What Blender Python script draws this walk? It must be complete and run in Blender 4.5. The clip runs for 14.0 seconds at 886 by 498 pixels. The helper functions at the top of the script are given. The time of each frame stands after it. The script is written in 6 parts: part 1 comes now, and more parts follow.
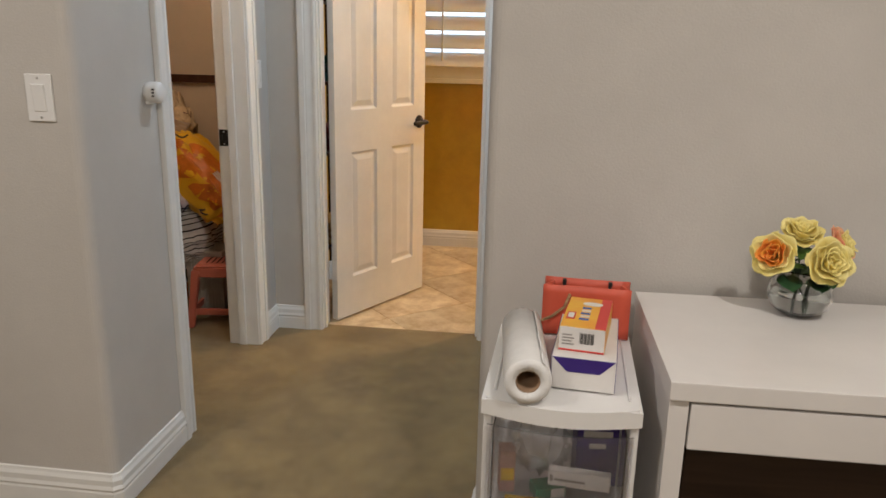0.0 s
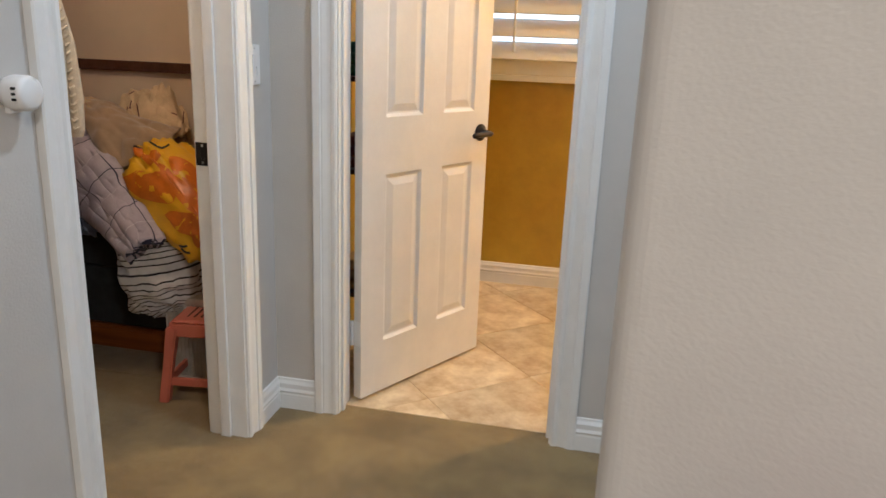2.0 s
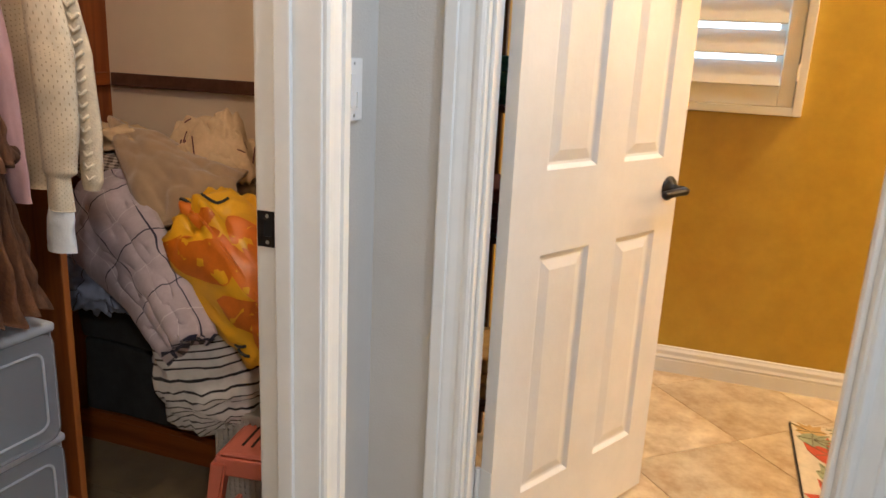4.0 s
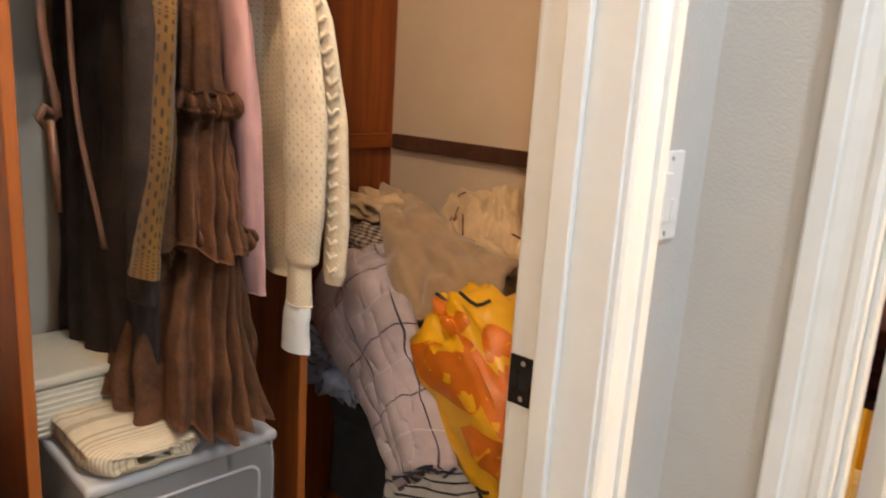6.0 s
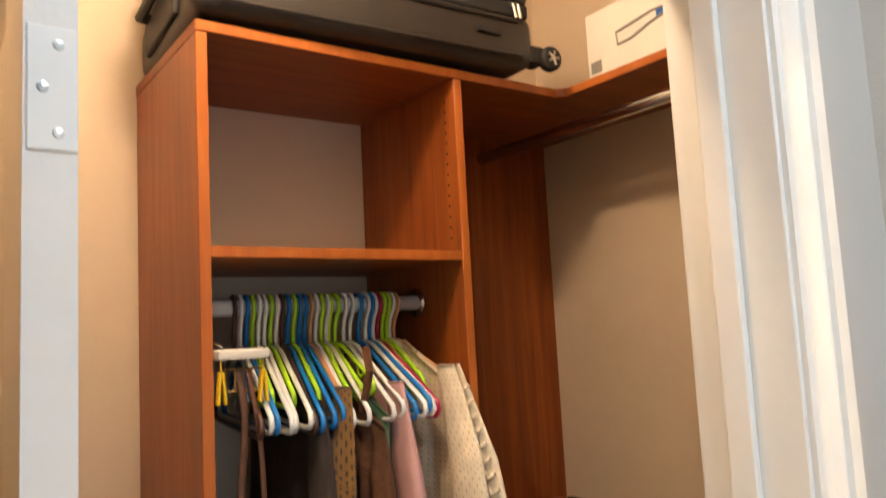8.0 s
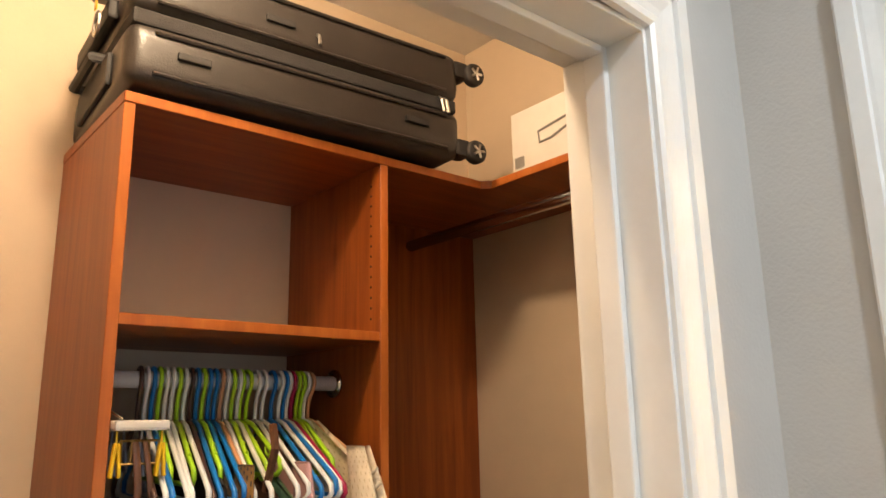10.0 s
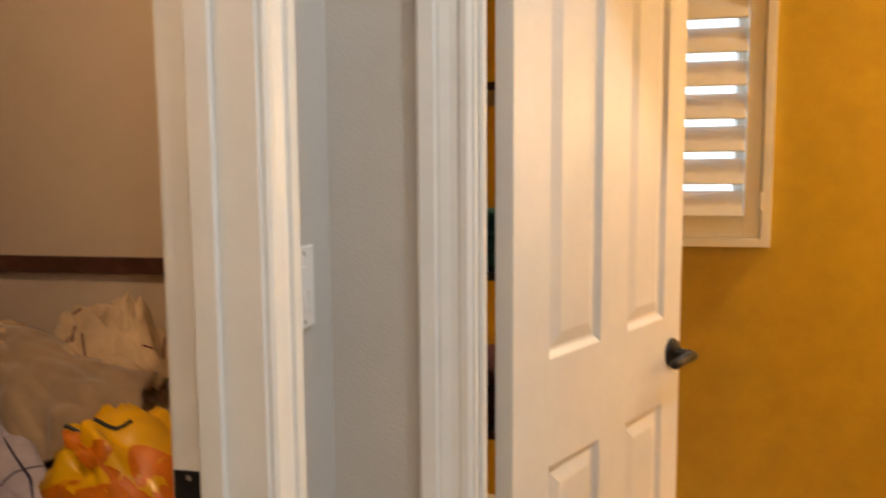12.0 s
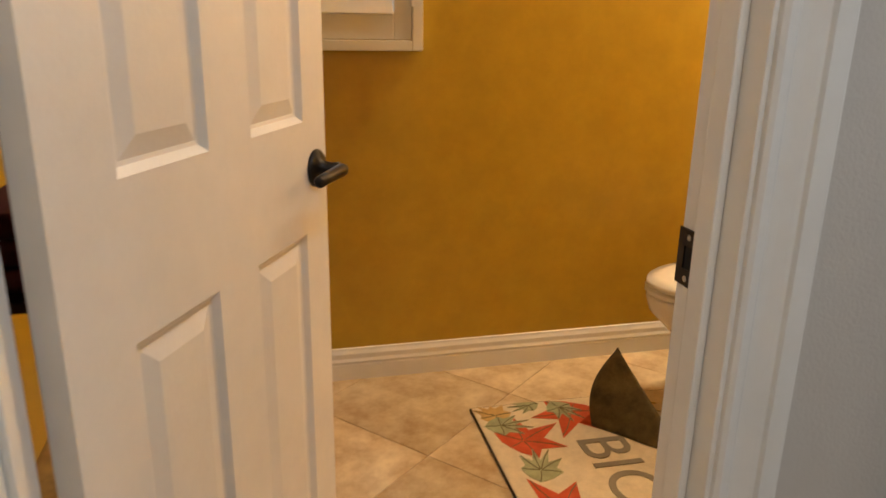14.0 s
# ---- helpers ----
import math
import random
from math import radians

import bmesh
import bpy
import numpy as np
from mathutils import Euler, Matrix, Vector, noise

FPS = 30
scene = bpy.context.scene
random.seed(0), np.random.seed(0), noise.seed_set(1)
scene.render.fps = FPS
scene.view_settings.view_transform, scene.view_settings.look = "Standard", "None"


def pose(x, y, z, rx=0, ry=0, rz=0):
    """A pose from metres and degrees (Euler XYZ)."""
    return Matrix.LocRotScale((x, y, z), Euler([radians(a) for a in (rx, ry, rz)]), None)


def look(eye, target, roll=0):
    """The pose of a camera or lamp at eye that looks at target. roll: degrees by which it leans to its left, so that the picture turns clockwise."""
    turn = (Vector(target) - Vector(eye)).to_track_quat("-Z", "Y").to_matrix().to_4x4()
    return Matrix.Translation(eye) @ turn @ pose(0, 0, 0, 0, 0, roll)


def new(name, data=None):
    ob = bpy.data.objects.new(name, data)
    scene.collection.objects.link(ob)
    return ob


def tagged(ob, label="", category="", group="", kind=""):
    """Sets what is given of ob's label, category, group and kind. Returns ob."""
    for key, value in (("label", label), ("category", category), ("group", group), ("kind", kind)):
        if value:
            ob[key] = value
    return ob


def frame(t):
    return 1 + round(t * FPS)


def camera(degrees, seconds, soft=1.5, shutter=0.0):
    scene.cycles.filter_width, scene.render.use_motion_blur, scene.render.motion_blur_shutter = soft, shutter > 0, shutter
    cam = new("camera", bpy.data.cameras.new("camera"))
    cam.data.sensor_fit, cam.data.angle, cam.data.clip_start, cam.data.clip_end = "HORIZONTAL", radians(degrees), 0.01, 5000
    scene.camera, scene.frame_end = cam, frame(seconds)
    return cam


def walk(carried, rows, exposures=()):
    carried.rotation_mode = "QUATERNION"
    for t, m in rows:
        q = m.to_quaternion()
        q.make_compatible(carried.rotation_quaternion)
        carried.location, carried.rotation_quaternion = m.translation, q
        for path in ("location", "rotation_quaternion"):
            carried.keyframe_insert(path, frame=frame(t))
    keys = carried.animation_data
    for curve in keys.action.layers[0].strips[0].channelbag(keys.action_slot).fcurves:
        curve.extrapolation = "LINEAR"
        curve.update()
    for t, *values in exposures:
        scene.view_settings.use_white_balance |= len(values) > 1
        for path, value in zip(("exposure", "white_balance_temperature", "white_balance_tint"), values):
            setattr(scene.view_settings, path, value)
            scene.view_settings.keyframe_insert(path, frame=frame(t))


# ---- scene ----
cam = camera(61.4, 14.0, soft=1.5, shutter=0.3)
PATH = [
    (0, (0.663, 0.388, 1.296), (0.42, 2.303, 0.774), 1.2),
    (0.5, (0.674, 0.592, 1.291), (0.451, 2.511, 0.77), 2.1),
    (1, (0.628, 0.805, 1.271), (0.382, 2.717, 0.739), 2.2),
    (1.5, (0.573, 1.065, 1.279), (0.267, 2.969, 0.75), 2.3),
    (2, (0.511, 1.373, 1.267), (0.113, 3.257, 0.724), 2.2),
    (2.5, (0.414, 1.591, 1.249), (-0.071, 3.458, 0.721), 1.7),
    (5, (-0.061, 2.452, 1.254), (-0.866, 4.21, 0.744), 4.2),
    (5.5, (-0.106, 2.519, 1.255), (-1.127, 4.164, 0.754), 3.9),
    (6, (-0.115, 2.577, 1.302), (-1.397, 4.044, 0.852), 3.6),
    (6.5, (-0.113, 2.598, 1.358), (-1.566, 3.934, 1.035), 2.0),
    (7, (-0.112, 2.603, 1.428), (-1.679, 3.838, 1.29), -0.3),
    (7.5, (-0.116, 2.59, 1.506), (-1.718, 3.784, 1.588), -2.4),
    (8, (-0.092, 2.579, 1.619), (-1.706, 3.742, 1.828), -3.0),
    (8.2, (-0.095, 2.571, 1.627), (-1.695, 3.731, 1.933), -3.2),
    (10.3, (-0.042, 2.617, 1.56), (-1.511, 3.899, 2.004), -0.2),
    (10.5, (-0.05, 2.619, 1.502), (-1.493, 3.954, 1.869), 0.8),
    (11, (-0.103, 2.597, 1.434), (-1.328, 4.167, 1.624), 0.5),
    (11.5, (-0.153, 2.554, 1.389), (-0.973, 4.378, 1.397), -0.9),
    (12, (-0.122, 2.514, 1.325), (-0.539, 4.46, 1.128), -0.4),
    (12.5, (-0.105, 2.539, 1.266), (-0.217, 4.501, 0.892), 0.2),
    (13, (-0.105, 2.571, 1.219), (-0.025, 4.495, 0.68), 0.3),
    (13.5, (-0.075, 2.694, 1.192), (0.177, 4.578, 0.569), 1.3),
    (14, (-0.059, 2.944, 1.182), (0.404, 4.794, 0.581), 1.0),
]
EXPOSURES = [
    (0, -0.5, 5900, 9), (1.0, -0.5, 5800, 9), (1.5, -0.33, 5700, 9), (2.0, -0.15, 5600, 9), (2.5, 0.0, 5700, 10), (5, 0.2, 5650, 9), (5.5, 0.33, 5750, 10), (6.0, 0.5, 6100, 10), (7.5, 0.18, 6400, 10), (8.2, 0.1, 6200, 10),
    (10.3, 0.05, 6500, 10), (11, 0.08, 6900, 13), (11.5, -0.18, 7000, 12), (12, -0.25, 6900, 14), (12.5, -0.32, 6900, 12), (13.0, -0.54, 6600, 12), (13.5, -0.57, 6400, 11), (14, -0.61, 6500, 12),
]
walk(cam, [(t, look(eye, target, roll)) for t, eye, target, roll in PATH], EXPOSURES)

# ---- light ----
world = bpy.data.worlds.new("world")
scene.world = world
world.use_nodes = True
wn = world.node_tree.nodes
sky = wn.new("ShaderNodeTexSky")
sky.sky_type = "NISHITA"
sky.sun_disc = False
sky.sun_elevation = radians(35)
sky.sun_rotation = radians(200)
world.node_tree.links.new(sky.outputs[0], wn["Background"].inputs[0])
wn["Background"].inputs[1].default_value = 0.07


def area_lamp(name, place, target, size, watts, colour, size_y=None):
    lamp = bpy.data.lights.new(name, "AREA")
    lamp.energy, lamp.color, lamp.size = watts, colour, size
    if size_y:
        lamp.shape, lamp.size_y = "RECTANGLE", size_y
    ob = new(name, lamp)
    ob.matrix_world = look(place, target)
    return ob


def spot_lamp(name, place, watts, colour, radius=0.06):
    lamp = bpy.data.lights.new(name, "POINT")
    lamp.energy, lamp.color, lamp.shadow_soft_size = watts, colour, radius
    ob = new(name, lamp)
    ob.location = place
    return ob


CEIL = 2.74
WARM, NEUTRAL, COOL = (1.0, 0.72, 0.45), (1.0, 0.88, 0.75), (0.74, 0.87, 1.0)
BATH_WARM = (1.0, 0.75, 0.46)
ROOM_LAMPS = [(-0.9, 0.5), (1.5, 0.5), (0.3, -1.4)]
for lx, ly in ROOM_LAMPS:
    area_lamp("room_downlight", (lx, ly, CEIL - 0.03), (lx, ly, 0), 0.14, 42, NEUTRAL)
spot_lamp("closet_bulb", (-0.84, 2.92, 2.62), 32, WARM, 0.06)
area_lamp("bath_downlight", (1.60, 4.90, CEIL - 0.03), (1.60, 4.90, 0), 0.14, 42, BATH_WARM)
spot_lamp("bath_bulb", (2.07, 5.08, 1.60), 52, BATH_WARM, 0.06)
# added cool fill from the hall's unseen end, no known window there
area_lamp("hall_window_light", (2.54, 2.95, 1.5), (0, 2.95, 1.3), 0.8, 9.5, COOL, 1.1)
area_lamp("hall_downlight", (0.48, 3.0, CEIL - 0.03), (0.48, 3.0, 0), 0.12, 20, (0.85, 0.94, 1.0))
area_lamp("bath_window_light", (0.025, 5.42, 1.58), (0.025, 4, 1.4), 0.72, 5, COOL, 0.85)


# ---- materials ----
def material(name, colour, rough=0.6, metal=0.0, vary=0.08, scale=8.0, bump=0.0, bump_scale=200.0, colour2=None, spec=0.5, sheen=0.0, random_tint=0.0, transmission=0.0, coat=0.0, alpha=1.0):
    m = bpy.data.materials.new(name)
    m.use_nodes = True
    nt = m.node_tree
    b = nt.nodes["Principled BSDF"]
    b.inputs["Roughness"].default_value = rough
    b.inputs["Metallic"].default_value = metal
    b.inputs["Specular IOR Level"].default_value = spec
    b.inputs["Sheen Weight"].default_value = sheen
    b.inputs["Transmission Weight"].default_value = transmission
    b.inputs["Coat Weight"].default_value = coat
    b.inputs["Alpha"].default_value = alpha
    tc = nt.nodes.new("ShaderNodeTexCoord")
    n1 = nt.nodes.new("ShaderNodeTexNoise")
    n1.inputs["Scale"].default_value = scale
    n1.inputs["Detail"].default_value = 6
    n1.inputs["Roughness"].default_value = 0.65
    nt.links.new(tc.outputs["Object"], n1.inputs["Vector"])
    ramp = nt.nodes.new("ShaderNodeValToRGB")
    c2 = colour2 or tuple(c * (1 - 2 * vary) for c in colour)
    c1 = colour if colour2 else tuple(min(1, c * (1 + vary)) for c in colour)
    ramp.color_ramp.elements[0].position, ramp.color_ramp.elements[1].position = 0.35, 0.68
    ramp.color_ramp.elements[0].color, ramp.color_ramp.elements[1].color = (*c2, 1), (*c1, 1)
    nt.links.new(n1.outputs["Fac"], ramp.inputs["Fac"])
    out = ramp.outputs["Color"]
    if random_tint:
        info = nt.nodes.new("ShaderNodeObjectInfo")
        hsv = nt.nodes.new("ShaderNodeHueSaturation")
        mr = nt.nodes.new("ShaderNodeMapRange")
        mr.inputs["To Min"].default_value, mr.inputs["To Max"].default_value = 1 - random_tint, 1 + random_tint
        nt.links.new(info.outputs["Random"], mr.inputs["Value"])
        nt.links.new(mr.outputs["Result"], hsv.inputs["Value"])
        nt.links.new(out, hsv.inputs["Color"])
        out = hsv.outputs["Color"]
    nt.links.new(out, b.inputs["Base Color"])
    if bump:
        n2 = nt.nodes.new("ShaderNodeTexNoise")
        n2.inputs["Scale"].default_value = bump_scale
        n2.inputs["Detail"].default_value = 3
        nt.links.new(tc.outputs["Object"], n2.inputs["Vector"])
        bn = nt.nodes.new("ShaderNodeBump")
        bn.inputs["Strength"].default_value = bump
        bn.inputs["Distance"].default_value = 0.004
        nt.links.new(n2.outputs["Fac"], bn.inputs["Height"])
        nt.links.new(bn.outputs["Normal"], b.inputs["Normal"])
    return m


M = {}
M["paint"] = material("greige_wall_paint", (0.55, 0.52, 0.48), 0.62, vary=0.03, scale=3, bump=0.20, bump_scale=190)
M["closet_paint"] = material("beige_closet_paint", (0.62, 0.50, 0.365), 0.6, vary=0.03, scale=3, bump=0.12, bump_scale=210)
M["mustard"] = material("mustard_wall_paint", (0.50, 0.325, 0.026), 0.40, vary=0.05, scale=9, bump=0.12, bump_scale=200)
M["white"] = material("white_trim_paint", (0.78, 0.77, 0.74), 0.38, vary=0.02, scale=12, bump=0.05, bump_scale=90)
M["door_white"] = material("white_door_paint", (0.76, 0.73, 0.69), 0.42, vary=0.03, scale=7, bump=0.08, bump_scale=120)
M["ceiling"] = material("white_ceiling_paint", (0.75, 0.73, 0.70), 0.8, vary=0.03, scale=4, bump=0.3, bump_scale=120)
M["carpet"] = material("olive_beige_carpet", (0.30, 0.203, 0.072), 0.95, vary=0.1, scale=5.5, bump=0.9, bump_scale=420, colour2=(0.172, 0.110, 0.034), sheen=0.2)
M["grout"] = material("beige_grout", (0.76, 0.64, 0.45), 0.8, vary=0.1, scale=30)
M["tile"] = material("travertine_tile", (0.76, 0.64, 0.44), 0.30, vary=0.1, scale=7.5, bump=0.06, bump_scale=50, colour2=(0.43, 0.29, 0.15), random_tint=0.16)
M["black"] = material("oil_rubbed_bronze", (0.025, 0.021, 0.019), 0.35, metal=0.7, vary=0.2, scale=30)
M["plate"] = material("white_switch_plastic", (0.80, 0.79, 0.77), 0.3, vary=0.01)
M["steel"] = material("satin_steel", (0.55, 0.54, 0.52), 0.3, metal=1.0, vary=0.05)


# ---- mesh helpers ----
def part(name, bm, mat, parent=None, label="", smooth=False):
    me = bpy.data.meshes.new(name)
    bmesh.ops.recalc_face_normals(bm, faces=bm.faces)
    bm.to_mesh(me)
    bm.free()
    for m in (mat if isinstance(mat, (list, tuple)) else [mat]):
        me.materials.append(m)
    if smooth:
        me.shade_smooth()
    ob = new(name, me)
    if parent:
        ob.parent = parent
    if label:
        ob["label"] = label
    return ob


def thing(name, place, label, category, group="", kind="", rz=0.0):
    ob = new(name)
    ob.empty_display_size = 0.1
    ob.location = place
    ob.rotation_euler = (0, 0, radians(rz))
    return tagged(ob, label, category, group, kind)


def add_box(bm, lo, hi, bevel=0.0, seg=2, rot=None, centre=None):
    r = bmesh.ops.create_cube(bm, size=1.0)
    vs = r["verts"]
    size = [hi[i] - lo[i] for i in range(3)]
    mid = [(hi[i] + lo[i]) / 2 for i in range(3)]
    for v in vs:
        v.co = Vector([mid[i] + v.co[i] * size[i] for i in range(3)])
    if bevel:
        es = list({e for v in vs for e in v.link_edges})
        r2 = bmesh.ops.bevel(bm, geom=es, offset=bevel, segments=seg, affect="EDGES", profile=0.6)
        vs = list({v for f in r2["faces"] for v in f.verts} | {v for v in vs if v.is_valid})
    if rot is not None:
        bmesh.ops.rotate(bm, verts=vs, cent=centre or mid, matrix=rot)
    return vs


def box(lo, hi, bevel=0.0, seg=2):
    bm = bmesh.new()
    add_box(bm, lo, hi, bevel, seg)
    return bm


def add_prism(bm, poly, z0, z1):
    a = [bm.verts.new((x, y, z0)) for x, y in poly]
    b = [bm.verts.new((x, y, z1)) for x, y in poly]
    bm.faces.new(a[::-1])
    bm.faces.new(b)
    n = len(poly)
    for i in range(n):
        bm.faces.new((a[i], a[(i + 1) % n], b[(i + 1) % n], b[i]))
    return a + b


def prism(poly, z0, z1):
    bm = bmesh.new()
    add_prism(bm, poly, z0, z1)
    return bm


def arc(cx, cy, r, a0, a1, n=6):
    return [(cx + r * math.cos(radians(a0 + (a1 - a0) * i / n)), cy + r * math.sin(radians(a0 + (a1 - a0) * i / n))) for i in range(n + 1)]


def add_lathe(bm, profile, seg=24, cx=0.0, cy=0.0, squash=1.0):
    rings = []
    for r, z in profile:
        rings.append([bm.verts.new((cx + r * math.cos(2 * math.pi * k / seg), cy + squash * r * math.sin(2 * math.pi * k / seg), z)) for k in range(seg)])
    for a, b in zip(rings, rings[1:]):
        for k in range(seg):
            bm.faces.new((a[k], a[(k + 1) % seg], b[(k + 1) % seg], b[k]))
    bm.faces.new(rings[0][::-1])
    bm.faces.new(rings[-1])


def add_tube(bm, pts, radius, seg=8, closed=False, radii=None):
    pts = [Vector(p) for p in pts]
    n = len(pts)
    rings, up = [], Vector((0, 0, 1))
    side = None
    for i, p in enumerate(pts):
        d = (pts[(i + 1) % n] - pts[i - 1]) if closed or 0 < i < n - 1 else (pts[1] - pts[0] if i == 0 else pts[-1] - pts[-2])
        d.normalize()
        if side is None:
            side = d.cross(up if abs(d.z) < 0.9 else Vector((1, 0, 0))).normalized()
        else:
            side = (side - d * side.dot(d)).normalized()
        o = d.cross(side)
        r = radii[i] if radii else radius
        rings.append([bm.verts.new(p + r * (math.cos(2 * math.pi * k / seg) * side + math.sin(2 * math.pi * k / seg) * o)) for k in range(seg)])
    pairs = list(zip(rings, rings[1:])) + ([(rings[-1], rings[0])] if closed else [])
    for a, b in pairs:
        for k in range(seg):
            bm.faces.new((a[k], a[(k + 1) % seg], b[(k + 1) % seg], b[k]))
    if not closed:
        bm.faces.new(rings[0][::-1])
        bm.faces.new(rings[-1])


def tube(pts, radius, seg=8, closed=False, radii=None):
    bm = bmesh.new()
    add_tube(bm, pts, radius, seg, closed, radii)
    return bm


def structure(name, bm, mat, label, smooth=False):
    return tagged(part(name, bm, mat, None, label, smooth), category=name.split("_")[0], kind="structure")


def sweep_plan(bm, path, profile, z0=0.0):
    """A moulding along a plan line, on its right-hand side: profile of (distance from the wall, height)."""
    pts = [Vector((*p, 0)) for p in path]
    rows = []
    for i, p in enumerate(pts):
        ds = []
        if i > 0:
            ds.append((pts[i] - pts[i - 1]).normalized())
        if i < len(pts) - 1:
            ds.append((pts[i + 1] - pts[i]).normalized())
        ns = [Vector((d.y, -d.x, 0)) for d in ds]
        if len(ns) == 2:
            m = (ns[0] + ns[1]).normalized()
            m = m / max(0.3, m.dot(ns[0]))
        else:
            m = ns[0]
        rows.append([bm.verts.new(p + m * d + Vector((0, 0, z0 + z))) for d, z in profile])
    k = len(profile)
    for a, b in zip(rows, rows[1:]):
        for j in range(k):
            bm.faces.new((a[j], b[j], b[(j + 1) % k], a[(j + 1) % k]))
    bm.faces.new(rows[0])
    bm.faces.new(rows[-1][::-1])


# ---- large structure ----
WX, WXB = -0.53, -0.655       # wall between hall and closet
BY, BYB = 3.59, 3.695        # wall between hall and bathroom
CL0, CL1 = 2.600, 3.352       # closet doorway along y
BA0, BA1 = -0.303, 0.420      # bathroom doorway along x
HEAD = 2.06
NY, NWX = 2.125, -0.475        # near wall with the light switch, and its hall face
DY, DX = 2.14, 0.54           # wall behind the desk and its corner
BACKX, BACKY = -1.67, 4.09    # closet back walls
BATHY = 5.23                  # bathroom far wall

structure("floor_carpet", box((-3.6, -2.6, -0.12), (2.8, 3.655, 0.0)), M["carpet"], "olive beige cut-pile carpet with worn brushed patches")
structure("floor_carpet_closet", box((-1.78, 3.66, -0.12), (-0.59, 4.24, 0.0)), M["carpet"], "olive beige carpet inside the closet")
structure("floor_bathroom", box((-0.58, 3.66, -0.12), (2.3, 5.3, -0.003)), M["grout"], "beige grouted bathroom floor bed")
structure("ceiling", box((-3.7, -2.7, CEIL), (2.9, 5.35, CEIL + 0.1)), M["ceiling"], "plain white textured ceiling")

near = [(-3.6, NY), (NWX - 0.03, NY)] + arc(NWX - 0.03, NY + 0.03, 0.03, -90, 0)[1:] + [(NWX, CL0 - 0.016), (WXB, CL0 - 0.016), (WXB, 2.28), (-3.6, 2.28)]
structure("wall_near_switch", prism(near, 0, CEIL), M["paint"], "greige painted wall with rounded corner bead")
far = [(WXB, CL1 + 0.016), (WX, CL1 + 0.016), (WX, BY), (BA0 - 0.016, BY), (BA0 - 0.016, BYB), (WX - 0.03, BYB), (WX - 0.03, 5.3), (WXB, 5.3)]
structure("wall_between_doors", prism(far, 0, CEIL), M["paint"], "greige painted textured wall between the two doorways")
structure("wall_closet_head", box((WXB, CL0 - 0.016, HEAD + 0.016), (WX, CL1 + 0.016, CEIL)), M["paint"], "greige wall above the closet doorway")
structure("wall_bath_head", box((BA0 - 0.016, BY, HEAD + 0.016), (BA1 + 0.016, BYB, CEIL)), M["paint"], "greige wall above the bathroom doorway")
structure("wall_hall_right", box((BA1 + 0.016, BY, 0), (2.75, BYB, CEIL)), M["paint"], "greige textured wall beside the bathroom doorway")
block = arc(DX + 0.03, DY + 0.03, 0.03, 180, 270) + [(2.75, DY), (2.75, 2.25)] + arc(DX + 0.03, 2.22, 0.03, 90, 180)
structure("wall_desk", prism(block, 0, CEIL), M["paint"], "warm greige wall behind the desk with rounded corner")
structure("wall_room_left", box((-3.72, -2.6, 0), (-3.6, 2.28, CEIL)), M["paint"], "plain greige room wall")
structure("wall_room_right", box((2.63, -2.6, 0), (2.75, DY, CEIL)), M["paint"], "plain greige room wall")
structure("wall_room_back", box((-3.72, -2.72, 0), (2.75, -2.6, CEIL)), M["paint"], "plain greige room wall behind the walker")
# unseen end wall, its opening made up to hold the cool fill lamp
bm = bmesh.new()
add_box(bm, (2.6, 2.25, 0), (2.75, BY, 0.9))
add_box(bm, (2.6, 2.25, 2.05), (2.75, BY, CEIL))
add_box(bm, (2.6, 2.25, 0.9), (2.75, 2.52, 2.05))
add_box(bm, (2.6, 3.38, 0.9), (2.75, BY, 2.05))
structure("wall_hall_end", bm, M["paint"], "unseen greige wall with an added opening for the cool fill lamp")
# closet shell
structure("wall_closet_back", box((BACKX - 0.1, 2.28, 0), (BACKX, 4.24, CEIL)), M["closet_paint"], "beige painted closet back wall")
structure("wall_closet_far", box((BACKX, BACKY, 0), (WXB, BACKY + 0.1, CEIL)), M["closet_paint"], "beige painted closet far wall")
structure("wall_closet_lining_near", box((BACKX, 2.282, 0), (WXB - 0.004, 2.296, CEIL)), M["closet_paint"], "beige painted closet side wall")
structure("wall_closet_lining", box((WXB - 0.01, CL1 + 0.11, 0), (WXB - 0.0005, BACKY, CEIL)), M["closet_paint"], "beige painted closet front wall")
# bathroom shell
bm = bmesh.new()
WN0, WN1, WZ0, WZ1 = -0.315, 0.365, 1.14, 2.04
add_box(bm, (-0.655, BATHY, 0), (2.3, BATHY + 0.12, WZ0))
add_box(bm, (-0.655, BATHY, WZ1), (2.3, BATHY + 0.12, CEIL))
add_box(bm, (-0.655, BATHY, WZ0), (WN0, BATHY + 0.12, WZ1))
add_box(bm, (WN1, BATHY, WZ0), (2.3, BATHY + 0.12, WZ1))
structure("wall_bath_far", bm, M["mustard"], "mustard yellow painted bathroom wall under the window")
structure("wall_bath_left", box((WX - 0.03, BYB + 0.012, 0), (WX - 0.018, BATHY, CEIL)), M["mustard"], "mustard yellow painted bathroom side wall")
structure("wall_bath_right", box((2.2, BYB, 0), (2.3, BATHY, CEIL)), M["mustard"], "mustard yellow painted bathroom side wall")
bm = bmesh.new()
add_box(bm, (WX - 0.018, BYB, 0), (BA0 - 0.11, BYB + 0.012, CEIL))
add_box(bm, (BA1 + 0.11, BYB, 0), (2.2, BYB + 0.012, CEIL))
add_box(bm, (BA0 - 0.11, BYB, HEAD + 0.11), (BA1 + 0.11, BYB + 0.012, CEIL))
structure("wall_bath_door_side", bm, M["mustard"], "mustard yellow painted wall round the bathroom door")

